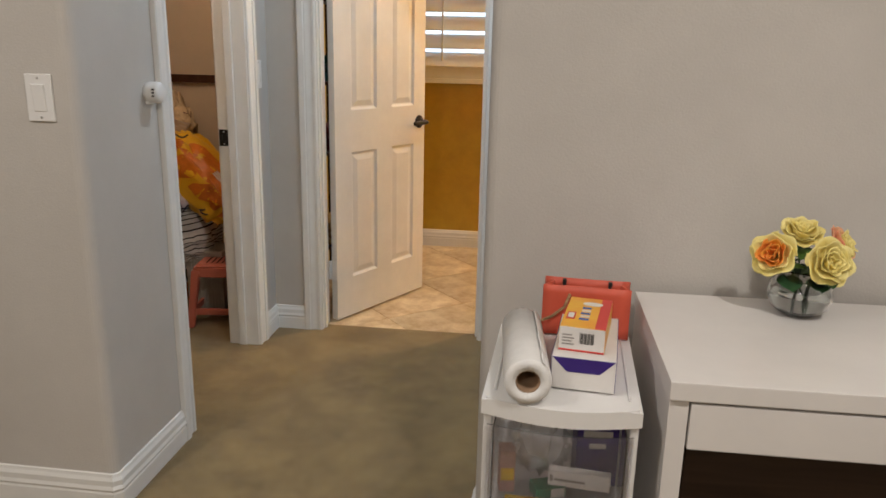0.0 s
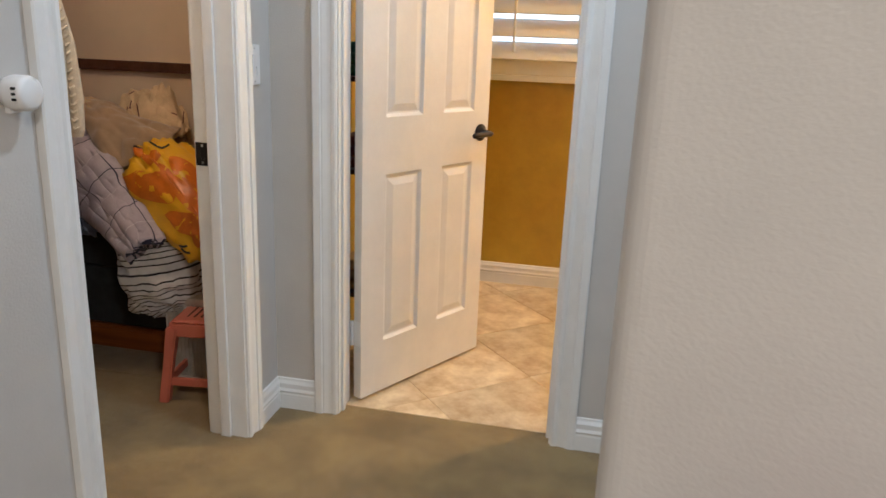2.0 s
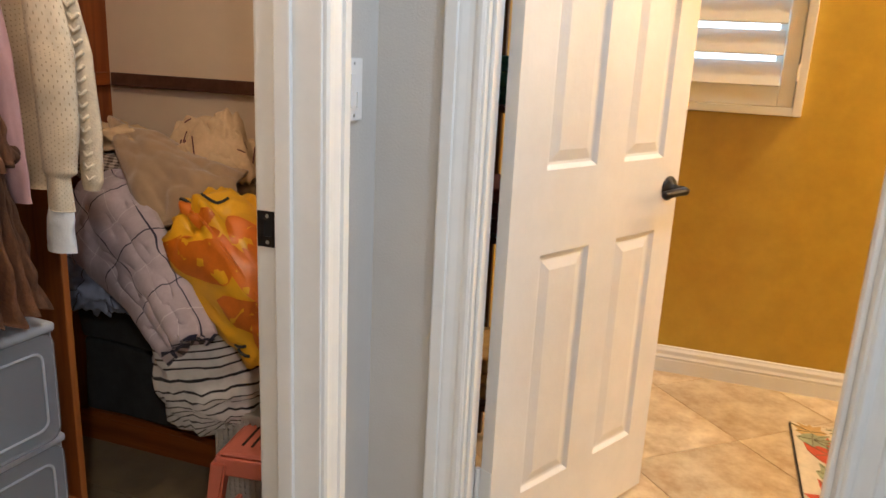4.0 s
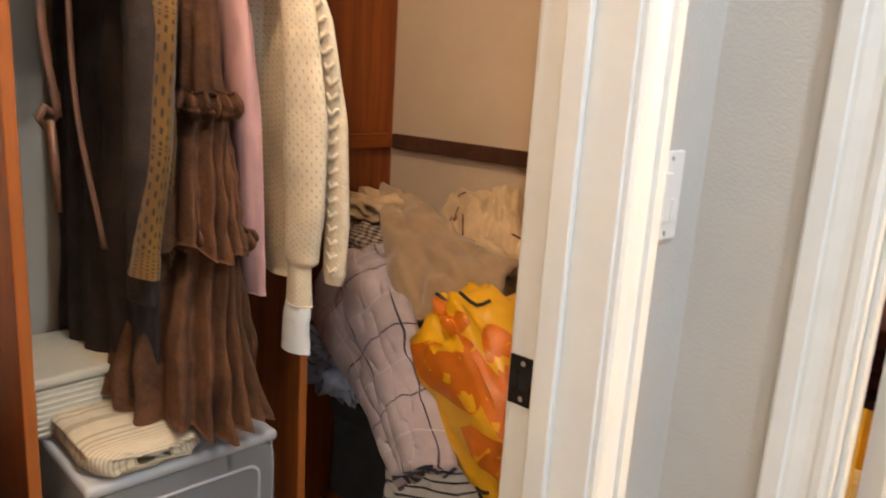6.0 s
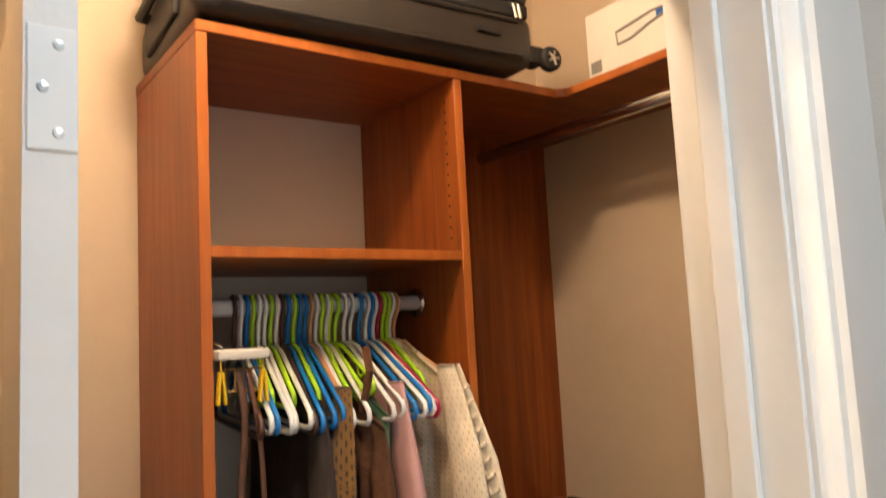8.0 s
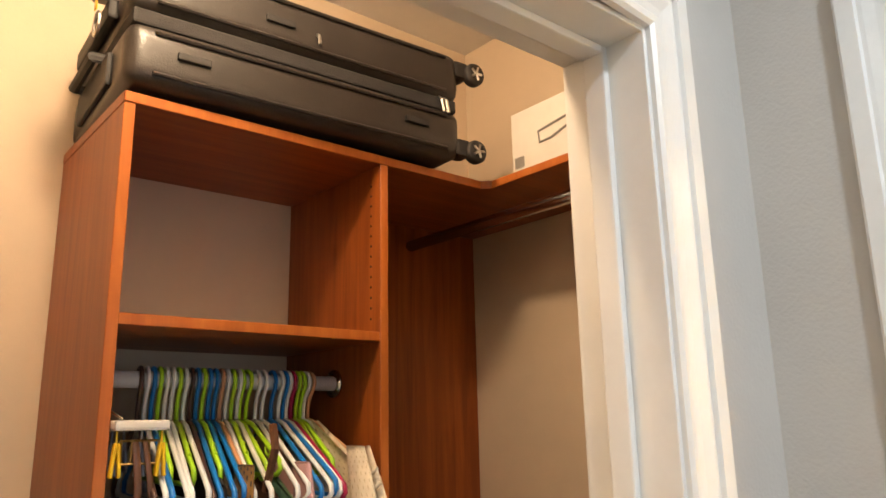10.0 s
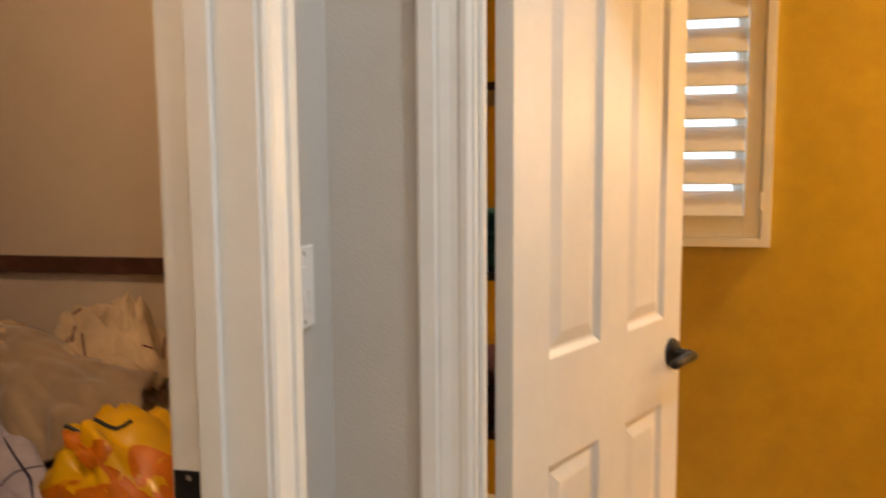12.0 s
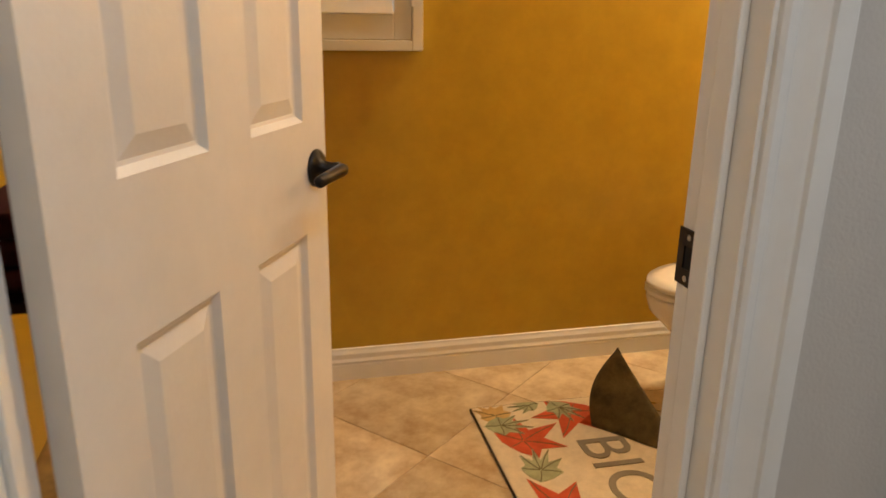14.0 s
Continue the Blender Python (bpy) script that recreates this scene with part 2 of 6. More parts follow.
BASE = [(0, 0), (0.015, 0), (0.015, 0.052), (0.013, 0.058), (0.016, 0.066), (0.012, 0.076), (0.012, 0.092), (0.007, 0.102), (0.005, 0.11), (0, 0.112)]


def baseboard(path, label, name="baseboard"):
    bm = bmesh.new()
    sweep_plan(bm, path, BASE)
    structure(name, bm, M["white"], label)


CAS = 0.078
baseboard([(-3.6, NY), (NWX - 0.012, NY), (NWX, NY + 0.012), (NWX, CL0 - 0.006 - CAS)], "white moulded baseboard round the rounded corner")
baseboard([(WX, CL1 + 0.006 + CAS), (WX, BY), (BA0 - 0.006 - CAS, BY)], "white moulded baseboard in the hall corner")
baseboard([(BA1 + 0.006 + CAS, BY), (2.6, BY)], "white moulded baseboard beside the bathroom doorway")
baseboard([(2.6, 2.25), (DX + 0.012, 2.25), (DX, 2.238), (DX, DY + 0.012), (DX + 0.012, DY), (2.63, DY)], "white moulded baseboard round the desk wall")
baseboard([(WX - 0.018, BATHY), (2.2, BATHY)], "white moulded bathroom baseboard")


# ---- doorways ----
CASPRO = [(0, 0), (0, 0.009), (0.005, 0.013), (0.014, 0.012), (0.020, 0.008), (0.030, 0.009), (0.044, 0.013), (0.050, 0.013), (0.052, 0.019), (0.074, 0.019), (CAS, 0.016), (CAS, 0)]


def casing(name, a0, a1, place):
    """Moulded trim on three sides of a doorway; place(a, d, z) gives the world point d proud of the wall."""
    bm = bmesh.new()
    reveal, rows = 0.006, []
    for s in range(4):
        row = []
        for u, d in CASPRO:
            u += reveal
            a = a0 - u if s < 2 else a1 + u
            z = 0.0 if s in (0, 3) else HEAD + u
            row.append(bm.verts.new(place(a, d, z)))
        rows.append(row)
    for a, b in zip(rows, rows[1:]):
        for j in range(len(CASPRO) - 1):
            bm.faces.new((a[j], a[j + 1], b[j + 1], b[j]))
    bm.faces.new(rows[0])
    bm.faces.new(rows[-1])
    structure(name, bm, M["white"], "white moulded wooden door casing")


casing("trim_closet_hall", CL0, CL1, lambda a, d, z: ((NWX if a < 3 else WX) + d, a, z))
casing("trim_closet_inner", CL0, CL1, lambda a, d, z: (WXB - d, a, z))
casing("trim_bath_hall", BA0, BA1, lambda a, d, z: (a, BY - d, z))
casing("trim_bath_inner", BA0, BA1, lambda a, d, z: (a, BYB + d, z))

# jamb boards with their stops
bm = bmesh.new()
add_box(bm, (WXB - 0.002, CL0 - 0.016, 0), (NWX + 0.002, CL0, HEAD + 0.016), 0.001, 1)
add_box(bm, (WXB - 0.002, CL1, 0), (WX + 0.002, CL1 + 0.016, HEAD + 0.016), 0.001, 1)
add_box(bm, (WXB - 0.002, CL0, HEAD), (WX + 0.002, CL1, HEAD + 0.016), 0.001, 1)
add_box(bm, (WXB + 0.038, CL0, 0), (WXB + 0.072, CL0 + 0.011, HEAD), 0.003)
add_box(bm, (WXB + 0.038, CL1 - 0.011, 0), (WXB + 0.072, CL1, HEAD), 0.003)
add_box(bm, (WXB + 0.038, CL0 + 0.011, HEAD - 0.011), (WXB + 0.072, CL1 - 0.011, HEAD), 0.003)
structure("door_frame_closet", bm, M["white"], "white painted closet door frame with stop strips")
bm = bmesh.new()
add_box(bm, (BA0 - 0.016, BY - 0.002, 0), (BA0, BYB + 0.002, HEAD + 0.016), 0.001, 1)
add_box(bm, (BA1, BY - 0.002, 0), (BA1 + 0.016, BYB + 0.002, HEAD + 0.016), 0.001, 1)
add_box(bm, (BA0, BY - 0.002, HEAD), (BA1, BYB + 0.002, HEAD + 0.016), 0.001, 1)
add_box(bm, (BA0, BYB - 0.085, 0), (BA0 + 0.009, BYB - 0.060, HEAD), 0.003)
add_box(bm, (BA1 - 0.011, BYB - 0.072, 0), (BA1, BYB - 0.038, HEAD), 0.003)
add_box(bm, (BA0 + 0.011, BYB - 0.072, HEAD - 0.011), (BA1 - 0.011, BYB - 0.038, HEAD), 0.003)
structure("door_frame_bath", bm, M["white"], "white painted bathroom door frame with stop strips")


# ---- bathroom door ----
def panel_door(width, height, thick, mat, parent):
    bm = bmesh.new()
    xs = [0, width * 0.163, width * 0.435, width * 0.602, width * 0.865, width]
    zs = [0, 0.195, 0.802, 0.995, 1.915, height]
    for side in (0, 1):
        def v(x, z, d):
            return bm.verts.new((x, -d if side == 0 else -thick + d, z))
        for i in range(5):
            for j in range(5):
                x0, x1, z0, z1 = xs[i], xs[i + 1], zs[j], zs[j + 1]
                if i in (1, 3) and j in (1, 3):
                    rings = []
                    for k, d in ((0, 0), (0.010, 0.009), (0.016, 0.010), (0.042, 0.003)):
                        rings.append([v(x0 + k, z0 + k, d), v(x1 - k, z0 + k, d), v(x1 - k, z1 - k, d), v(x0 + k, z1 - k, d)])
                    for a, b in zip(rings, rings[1:]):
                        for q in range(4):
                            bm.faces.new((a[q], a[(q + 1) % 4], b[(q + 1) % 4], b[q]))
                    bm.faces.new(rings[-1])
                else:
                    bm.faces.new((v(x0, z0, 0), v(x1, z0, 0), v(x1, z1, 0), v(x0, z1, 0)))
    def w(x, y, z):
        return bm.verts.new((x, y, z))
    for a, b in (((0, 0), (width, 0)), ((width, 0), (width, height)), ((width, height), (0, height)), ((0, height), (0, 0))):
        bm.faces.new((w(a[0], 0, a[1]), w(b[0], 0, b[1]), w(b[0], -thick, b[1]), w(a[0], -thick, a[1])))
    bmesh.ops.remove_doubles(bm, verts=bm.verts, dist=0.0002)
    return part("leaf", bm, mat, parent)


DOOR_W, DOOR_ANGLE = 0.673, 62.0
door = thing("door_1", (-0.260, 3.691, 0.012), "white four-panel interior door standing half open into the bathroom", "door", kind="structure", rz=DOOR_ANGLE)
leaf = panel_door(DOOR_W, 2.03, 0.035, M["door_white"], door)
leaf.location = (0, 0.035, 0)


def lever_set(parent, side):
    """A rose with a lever; side -1 faces the hall, 1 the bathroom."""
    y = 0.0 if side < 0 else 0.035
    bm = bmesh.new()
    add_lathe(bm, [(0.033, 0), (0.033, 0.004), (0.028, 0.010), (0.014, 0.014), (0.012, 0.03), (0.013, 0.045)], 28)
    bmesh.ops.rotate(bm, verts=bm.verts, cent=(0, 0, 0), matrix=Matrix.Rotation(radians(90 if side < 0 else -90), 3, "X"))
    bmesh.ops.translate(bm, verts=bm.verts, vec=(DOOR_W - 0.047, y, 0.910))
    rose = part("rose", bm, M["black"], parent, "dark bronze round rose", True)
    yy = y + side * 0.05
    bm = tube([(DOOR_W - 0.037, yy, 0.910), (DOOR_W - 0.047, yy, 0.910), (DOOR_W - 0.075, yy, 0.910), (DOOR_W - 0.115, yy, 0.909), (DOOR_W - 0.145, yy, 0.908), (DOOR_W - 0.149, yy, 0.908)], 0.009, 12, radii=[0.008, 0.0115, 0.011, 0.0105, 0.010, 0.007])
    part("lever", bm, M["black"], parent, "dark bronze lever handle", True)
    return rose


lever_set(door, -1)
lever_set(door, 1)
part("latch_plate", box((DOOR_W - 0.0005, 0.006, 0.88), (DOOR_W + 0.0015, 0.029, 0.935), 0.0008, 1), M["black"], door)
for hz in (0.20, 1.78):
    bm = bmesh.new()
    add_tube(bm, [(-0.006, 0.040, hz), (-0.006, 0.040, hz + 0.09)], 0.0065, 10)
    add_box(bm, (-0.0018, 0.002, hz), (0.0002, 0.036, hz + 0.09), 0.0006, 1)
    part("hinge", bm, M["plate"], door, "white painted butt hinge")


def strike(name, place, rz):
    t = thing(name, place, "dark bronze strike plate screwed to the door jamb", "strike plate", rz=rz)
    bm = bmesh.new()
    for lo, hi in (((0, -0.02, -0.034), (0.0025, -0.007, 0.034)), ((0, 0.008, -0.034), (0.0025, 0.022, 0.034)), ((0, -0.007, -0.034), (0.0025, 0.008, -0.014)), ((0, -0.007, 0.014), (0.0025, 0.008, 0.034))):
        add_box(bm, lo, hi)
    add_tube(bm, [(0.001, 0.022, -0.03), (0.001, 0.024, 0), (0.001, 0.022, 0.03)], 0.003, 6)
    part("plate", bm, M["black"], t)
    for z in (-0.025, 0.025):
        bm = bmesh.new()
        add_lathe(bm, [(0.0038, 0), (0.0035, 0.001), (0.001, 0.0014)], 10)
        bmesh.ops.rotate(bm, verts=bm.verts, cent=(0, 0, 0), matrix=Matrix.Rotation(radians(90), 3, "Y"))
        bmesh.ops.translate(bm, verts=bm.verts, vec=(0.0025, 0.001, z))
        part("screw", bm, M["steel"], t)
    part("latch_hole", box((0.0001, -0.007, -0.014), (0.0006, 0.008, 0.014)), M["hole"], t)
    return t


# near-black for pieces laid on surfaces: painted shade inside holes and slots
M["hole"] = material("recess_shade", (0.012, 0.011, 0.01), 0.9)
strike("strike_plate", (WXB + 0.017, CL1 - 0.0002, 0.915), -90)
strike("strike_plate", (BA1 - 0.0002, BYB - 0.017, 0.915), 180)

# closet door standing open into the closet
door2 = thing("door_2", (-0.6615, 2.640, 0.015), "white four-panel closet door standing wide open into the closet", "door", kind="structure", rz=180)
panel_door(0.69, 2.03, 0.035, M["door_white"], door2)

# painted-over hinge leaves on the closet door's edge
bm = bmesh.new()
for hz in (0.25, 1.05, 1.80):
    t = thing("hinge_plate", (-0.6615, 2.656, hz), "white painted hinge plate screwed to the closet door edge", "hinge", group="closet hinge leaves", rz=-90)
    b2 = bmesh.new()
    add_box(b2, (-0.019, 0, -0.045), (0.014, 0.0022, 0.045), 0.001, 1)
    part("leaf_plate", b2, M["plate"], t)
    for dx, dz in ((-0.006, -0.032), (0.004, 0.0), (-0.006, 0.032)):
        b2 = bmesh.new()
        add_lathe(b2, [(0.004, 0), (0.0036, 0.0012), (0.001, 0.0016)], 10)
        bmesh.ops.rotate(b2, verts=b2.verts, cent=(0, 0, 0), matrix=Matrix.Rotation(radians(-90), 3, "X"))
        bmesh.ops.translate(b2, verts=b2.verts, vec=(dx, 0.0022, dz))
        part("screw", b2, M["steel"], t)
bm.free()


def wall_switch(place, rz, label, small=False):
    t = thing("light_switch", place, label, "light switch", rz=rz)
    part("plate", box((-0.036, -0.006, -0.058), (0.036, 0, 0.058), 0.003), M["plate"], t)
    if small:
        part("paddle", box((-0.016, -0.0085, -0.033), (0.006, -0.004, 0.030), 0.0015), M["plate"], t)
        part("dimmer", box((0.009, -0.0095, -0.033), (0.016, -0.004, -0.004), 0.0012), M["plate"], t, "small white slider")
    else:
        bm = bmesh.new()
        add_box(bm, (-0.0165, -0.0095, -0.033), (0.0165, -0.004, 0.033), 0.0015, rot=Matrix.Rotation(radians(3), 3, "X"))
        part("rocker", bm, M["plate"], t)
    for z in (-0.048, 0.048):
        b2 = bmesh.new()
        add_lathe(b2, [(0.0032, 0), (0.003, 0.001), (0.001, 0.0013)], 10)
        bmesh.ops.rotate(b2, verts=b2.verts, cent=(0, 0, 0), matrix=Matrix.Rotation(radians(90), 3, "X"))
        bmesh.ops.translate(b2, verts=b2.verts, vec=(0, -0.006, z))
        part("screw", b2, M["steel"], t)


wall_switch((-0.570, NY, 1.155), 0, "white rocker light switch on the greige wall")
wall_switch((WX, 3.474, 1.171), 90, "white dimmer light switch beside the closet casing", True)

# door sensor on the closet casing
t = thing("door_sensor", (NWX + 0.010, 2.465, 1.153), "white plastic cylindrical chime stuck to the closet casing", "sensor")
bm = bmesh.new()
add_lathe(bm, [(0.026, -0.012), (0.030, 0.002), (0.030, 0.026), (0.028, 0.032), (0.022, 0.035), (0.004, 0.036)], 28)
bmesh.ops.rotate(bm, verts=bm.verts, cent=(0, 0, 0), matrix=Matrix.Rotation(radians(90), 3, "Y"))
part("body", bm, M["plate"], t, smooth=True)
for k in range(3):
    part("slot", box((0.019, -0.0312, -0.011 + 0.009 * k), (0.027, -0.026, -0.0065 + 0.009 * k), 0.0008, 1), M["hole"], t, "vent slot, coloured dark for the shade inside")
part("bracket", box((-0.010, -0.016, -0.034), (0.002, 0.016, -0.01), 0.003), M["plate"], t)

# ---- cloth helpers ----
def surface(fn, nu, nv, thick, name, mat, parent, label=""):
    """A cloth of real thickness from a function of (u, v) in 0..1, with those as its pattern map."""
    pts = [[Vector(fn(i / nu, j / nv)) for j in range(nv + 1)] for i in range(nu + 1)]
    verts, faces, uvs = [], [], []
    def normal(i, j):
        a = pts[min(i + 1, nu)][j] - pts[max(i - 1, 0)][j]
        b = pts[i][min(j + 1, nv)] - pts[i][max(j - 1, 0)]
        n = a.cross(b)
        return n.normalized() if n.length > 1e-9 else Vector((0, 0, 1))
    for layer in (0, 1):
        for i in range(nu + 1):
            for j in range(nv + 1):
                verts.append(pts[i][j] + normal(i, j) * (thick / 2 if layer == 0 else -thick / 2))
                uvs.append((i / nu, j / nv))
    W = nv + 1
    off = (nu + 1) * W
    for i in range(nu):
        for j in range(nv):
            q = (i * W + j, (i + 1) * W + j, (i + 1) * W + j + 1, i * W + j + 1)
            faces.append(q)
            faces.append(tuple(off + k for k in q[::-1]))
    rim = [i * W for i in range(nu + 1)] + [nu * W + j for j in range(1, W)] + [i * W + nv for i in range(nu - 1, -1, -1)] + [j for j in range(nv - 1, 0, -1)]
    for a, b in zip(rim, rim[1:] + rim[:1]):
        faces.append((a, off + a, off + b, b))
    me = bpy.data.meshes.new(name)
    me.from_pydata(verts, [], faces)
    layer = me.uv_layers.new(name="pattern")
    for loop in me.loops:
        layer.data[loop.index].uv = uvs[loop.vertex_index]
    me.materials.append(mat)
    me.shade_smooth()
    ob = new(name, me)
    if parent:
        ob.parent = parent
    if label:
        ob["label"] = label
    return ob


def wrap(fn, nu, nv, name, mat, parent, label=""):
    """A closed tube of cloth: v goes round, u along; ends closed."""
    verts = [Vector(fn(i / nu, j / nv)) for i in range(nu + 1) for j in range(nv)]
    faces, uvs = [], []
    for i in range(nu):
        for j in range(nv):
            j2 = (j + 1) % nv
            faces.append((i * nv + j, i * nv + j2, (i + 1) * nv + j2, (i + 1) * nv + j))
            uvs += [(i / nu, j / nv), (i / nu, (j + 1) / nv), ((i + 1) / nu, (j + 1) / nv), ((i + 1) / nu, j / nv)]
    for i, row in ((0, range(nv)), (nu, range(nv - 1, -1, -1))):
        faces.append(tuple(i * nv + j for j in row))
        uvs += [(i / nu, j / nv) for j in row]
    me = bpy.data.meshes.new(name)
    me.from_pydata(verts, [], faces)
    layer = me.uv_layers.new(name="pattern")
    for k, uv in enumerate(uvs):
        layer.data[k].uv = uv
    me.materials.append(mat)
    me.shade_smooth()
    ob = new(name, me)
    if parent:
        ob.parent = parent
    if label:
        ob["label"] = label
    return ob


def nz(x, y, z, s=1.0):
    return noise.noise(Vector((x * s, y * s, z * s)))


def pattern(name, base, line, kind, nu, nv, rough=0.85, width=0.08, bump=0.3, line2=None):
    """A woven or printed cloth; kind: stripes along u, grid, check, holes."""
    m = material(name, base, rough, vary=0.10, scale=14, bump=bump, bump_scale=520, sheen=0.15)
    nt = m.node_tree
    b = nt.nodes["Principled BSDF"]
    prev = b.inputs["Base Color"].links[0].from_socket
    uv = nt.nodes.new("ShaderNodeUVMap")
    uv.uv_map = "pattern"
    sep = nt.nodes.new("ShaderNodeSeparateXYZ")
    nt.links.new(uv.outputs[0], sep.inputs[0])

    def maths(op, a, c=None):
        n = nt.nodes.new("ShaderNodeMath")
        n.operation = op
        for k, q in enumerate((a, c)):
            if q is None:
                continue
            if isinstance(q, (int, float)):
                n.inputs[k].default_value = q
            else:
                nt.links.new(q, n.inputs[k])
        return n.outputs[0]

    wob = nt.nodes.new("ShaderNodeTexNoise")
    wob.inputs["Scale"].default_value = 6
    nt.links.new(uv.outputs[0], wob.inputs["Vector"])
    shake = maths("MULTIPLY", maths("SUBTRACT", wob.outputs["Fac"], 0.5), 0.12 if kind != "check" else 0.05)
    fu = maths("FRACT", maths("ADD", maths("MULTIPLY", sep.outputs["X"], nu), shake))
    fv = maths("FRACT", maths("ADD", maths("MULTIPLY", sep.outputs["Y"], nv), shake))
    if kind == "stripes":
        mask = maths("LESS_THAN", fu, width)
    elif kind == "grid":
        mask = maths("MAXIMUM", maths("LESS_THAN", fu, width), maths("LESS_THAN", fv, width))
    elif kind == "check":
        mask = maths("MULTIPLY", maths("ADD", maths("LESS_THAN", fu, 0.5), maths("LESS_THAN", fv, 0.5)), 0.5)
    else:
        odd = maths("FRACT", maths("MULTIPLY", maths("FLOOR", maths("MULTIPLY", sep.outputs["Y"], nv)), 0.5))
        fu = maths("FRACT", maths("ADD", maths("ADD", maths("MULTIPLY", sep.outputs["X"], nu), odd), shake))
        fv = maths("FRACT", maths("MULTIPLY", sep.outputs["Y"], nv))
        du, dv = maths("SUBTRACT", fu, 0.5), maths("SUBTRACT", fv, 0.5)
        mask = maths("LESS_THAN", maths("ADD", maths("MULTIPLY", du, du), maths("MULTIPLY", dv, dv)), width)
    mix = nt.nodes.new("ShaderNodeMix")
    mix.data_type = "RGBA"
    nt.links.new(mask, mix.inputs["Factor"])
    nt.links.new(prev, mix.inputs["A"])
    mix.inputs["B"].default_value = (*line, 1)
    nt.links.new(mix.outputs["Result"], b.inputs["Base Color"])
    if line2:
        fu2 = maths("LESS_THAN", maths("FRACT", maths("ADD", fu, 0.5)), width * 0.7)
        fv2 = maths("LESS_THAN", maths("FRACT", maths("ADD", fv, 0.5)), width * 0.7)
        mix2 = nt.nodes.new("ShaderNodeMix")
        mix2.data_type = "RGBA"
        nt.links.new(maths("MAXIMUM", fu2, fv2), mix2.inputs["Factor"])
        nt.links.new(mix.outputs["Result"], mix2.inputs["A"])
        mix2.inputs["B"].default_value = (*line2, 1)
        nt.links.new(mix2.outputs["Result"], b.inputs["Base Color"])
    return m


def wood(name, light, dark, rough=0.38, along="Z"):
    m = material(name, light, rough, vary=0.05, scale=6, colour2=dark, coat=0.0, spec=0.35)
    nt = m.node_tree
    n1 = [n for n in nt.nodes if n.type == "TEX_NOISE"][0]
    mp = nt.nodes.new("ShaderNodeMapping")
    s = {"X": (1.2, 22, 22), "Y": (22, 1.2, 22), "Z": (22, 22, 1.2)}[along]
    mp.inputs["Scale"].default_value = s
    tc = [n for n in nt.nodes if n.type == "TEX_COORD"][0]
    nt.links.new(tc.outputs["Object"], mp.inputs["Vector"])
    nt.links.new(mp.outputs["Vector"], n1.inputs["Vector"])
    n1.inputs["Scale"].default_value = 1.6
    n1.inputs["Distortion"].default_value = 0.6
    return m


M["cherry_v"] = wood("cherry_laminate_upright", (0.34, 0.092, 0.015), (0.20, 0.047, 0.008), along="Z")
M["cherry_h"] = wood("cherry_laminate_shelf", (0.34, 0.092, 0.015), (0.20, 0.047, 0.008), along="Y")
M["cherry_x"] = wood("cherry_laminate_long_shelf", (0.34, 0.092, 0.015), (0.20, 0.047, 0.008), along="X")
M["edge"] = wood("cherry_edge_band", (0.47, 0.15, 0.03), (0.36, 0.10, 0.02), 0.3)
M["chrome"] = material("worn_chrome", (0.62, 0.60, 0.57), 0.22, metal=1.0, vary=0.06)
M["white_plastic"] = material("white_plastic", (0.80, 0.79, 0.77), 0.32, vary=0.02)
M["brown_strip"] = material("dark_brown_rail", (0.085, 0.04, 0.025), 0.25, vary=0.15, scale=20)

# ---- closet organizer ----
UX, UY0, UY1, UTOP, USH = -1.278, 2.955, 3.482, 2.146, 1.770
org = thing("closet_organizer", (BACKX, UY0, 0), "cherry-red laminate closet organizer with open shelves and hanging rods", "closet organizer")


def world_part(name, bm, mat, parent, label="", smooth=False):
    """A part modelled in world metres under a thing that stands anywhere."""
    ob = part(name, bm, mat, parent, label, smooth)
    ob.matrix_parent_inverse = Matrix.Translation(parent.location).inverted() if not any(parent.rotation_euler) else (Matrix.Translation(parent.location) @ parent.rotation_euler.to_matrix().to_4x4()).inverted()
    return ob


def board(name, lo, hi, mat):
    return world_part(name, box(lo, hi, 0.0012, 1), mat, org)


TH = 0.019
board("side_panel", (BACKX + 0.001, UY0, 0), (UX - 0.0015, UY0 + TH, UTOP - TH), M["cherry_v"])
board("side_panel", (BACKX + 0.001, UY1, 0), (UX - 0.0015, UY1 + TH, UTOP - TH), M["cherry_v"])
board("edge_band", (UX - 0.0015, UY0, 0), (UX + 0.0005, UY0 + TH, UTOP - TH), M["edge"])
board("edge_band", (UX - 0.0015, UY1, 0), (UX + 0.0005, UY1 + TH, UTOP - TH), M["edge"])
board("shelf", (BACKX + 0.001, UY0 + TH, USH - TH), (UX - 0.004, UY1, USH), M["cherry_h"])
board("edge_band", (UX - 0.004, UY0 + TH, USH - TH), (UX - 0.002, UY1, USH), M["edge"])
board("shelf", (BACKX + 0.001, UY0 + TH, 0.08), (UX - 0.004, UY1, 0.08 + TH), M["cherry_h"])
board("plinth_board", (UX - 0.04, UY0 + TH, 0.0), (UX - 0.022, UY1, 0.079), M["cherry_h"])
bm = prism([(BACKX + 0.001, UY0 - 0.001), (UX + 0.001, UY0 - 0.001), (UX + 0.001, 3.77), (UX + 0.02, 3.79), (WXB - 0.012, 3.79), (WXB - 0.012, BACKY - 0.001), (BACKX + 0.001, BACKY - 0.001)], UTOP - TH, UTOP)
world_part("top_shelf", bm, M["cherry_h"], org)
board("edge_band", (UX + 0.001, UY0, UTOP - TH), (UX + 0.003, 3.77, UTOP), M["edge"])
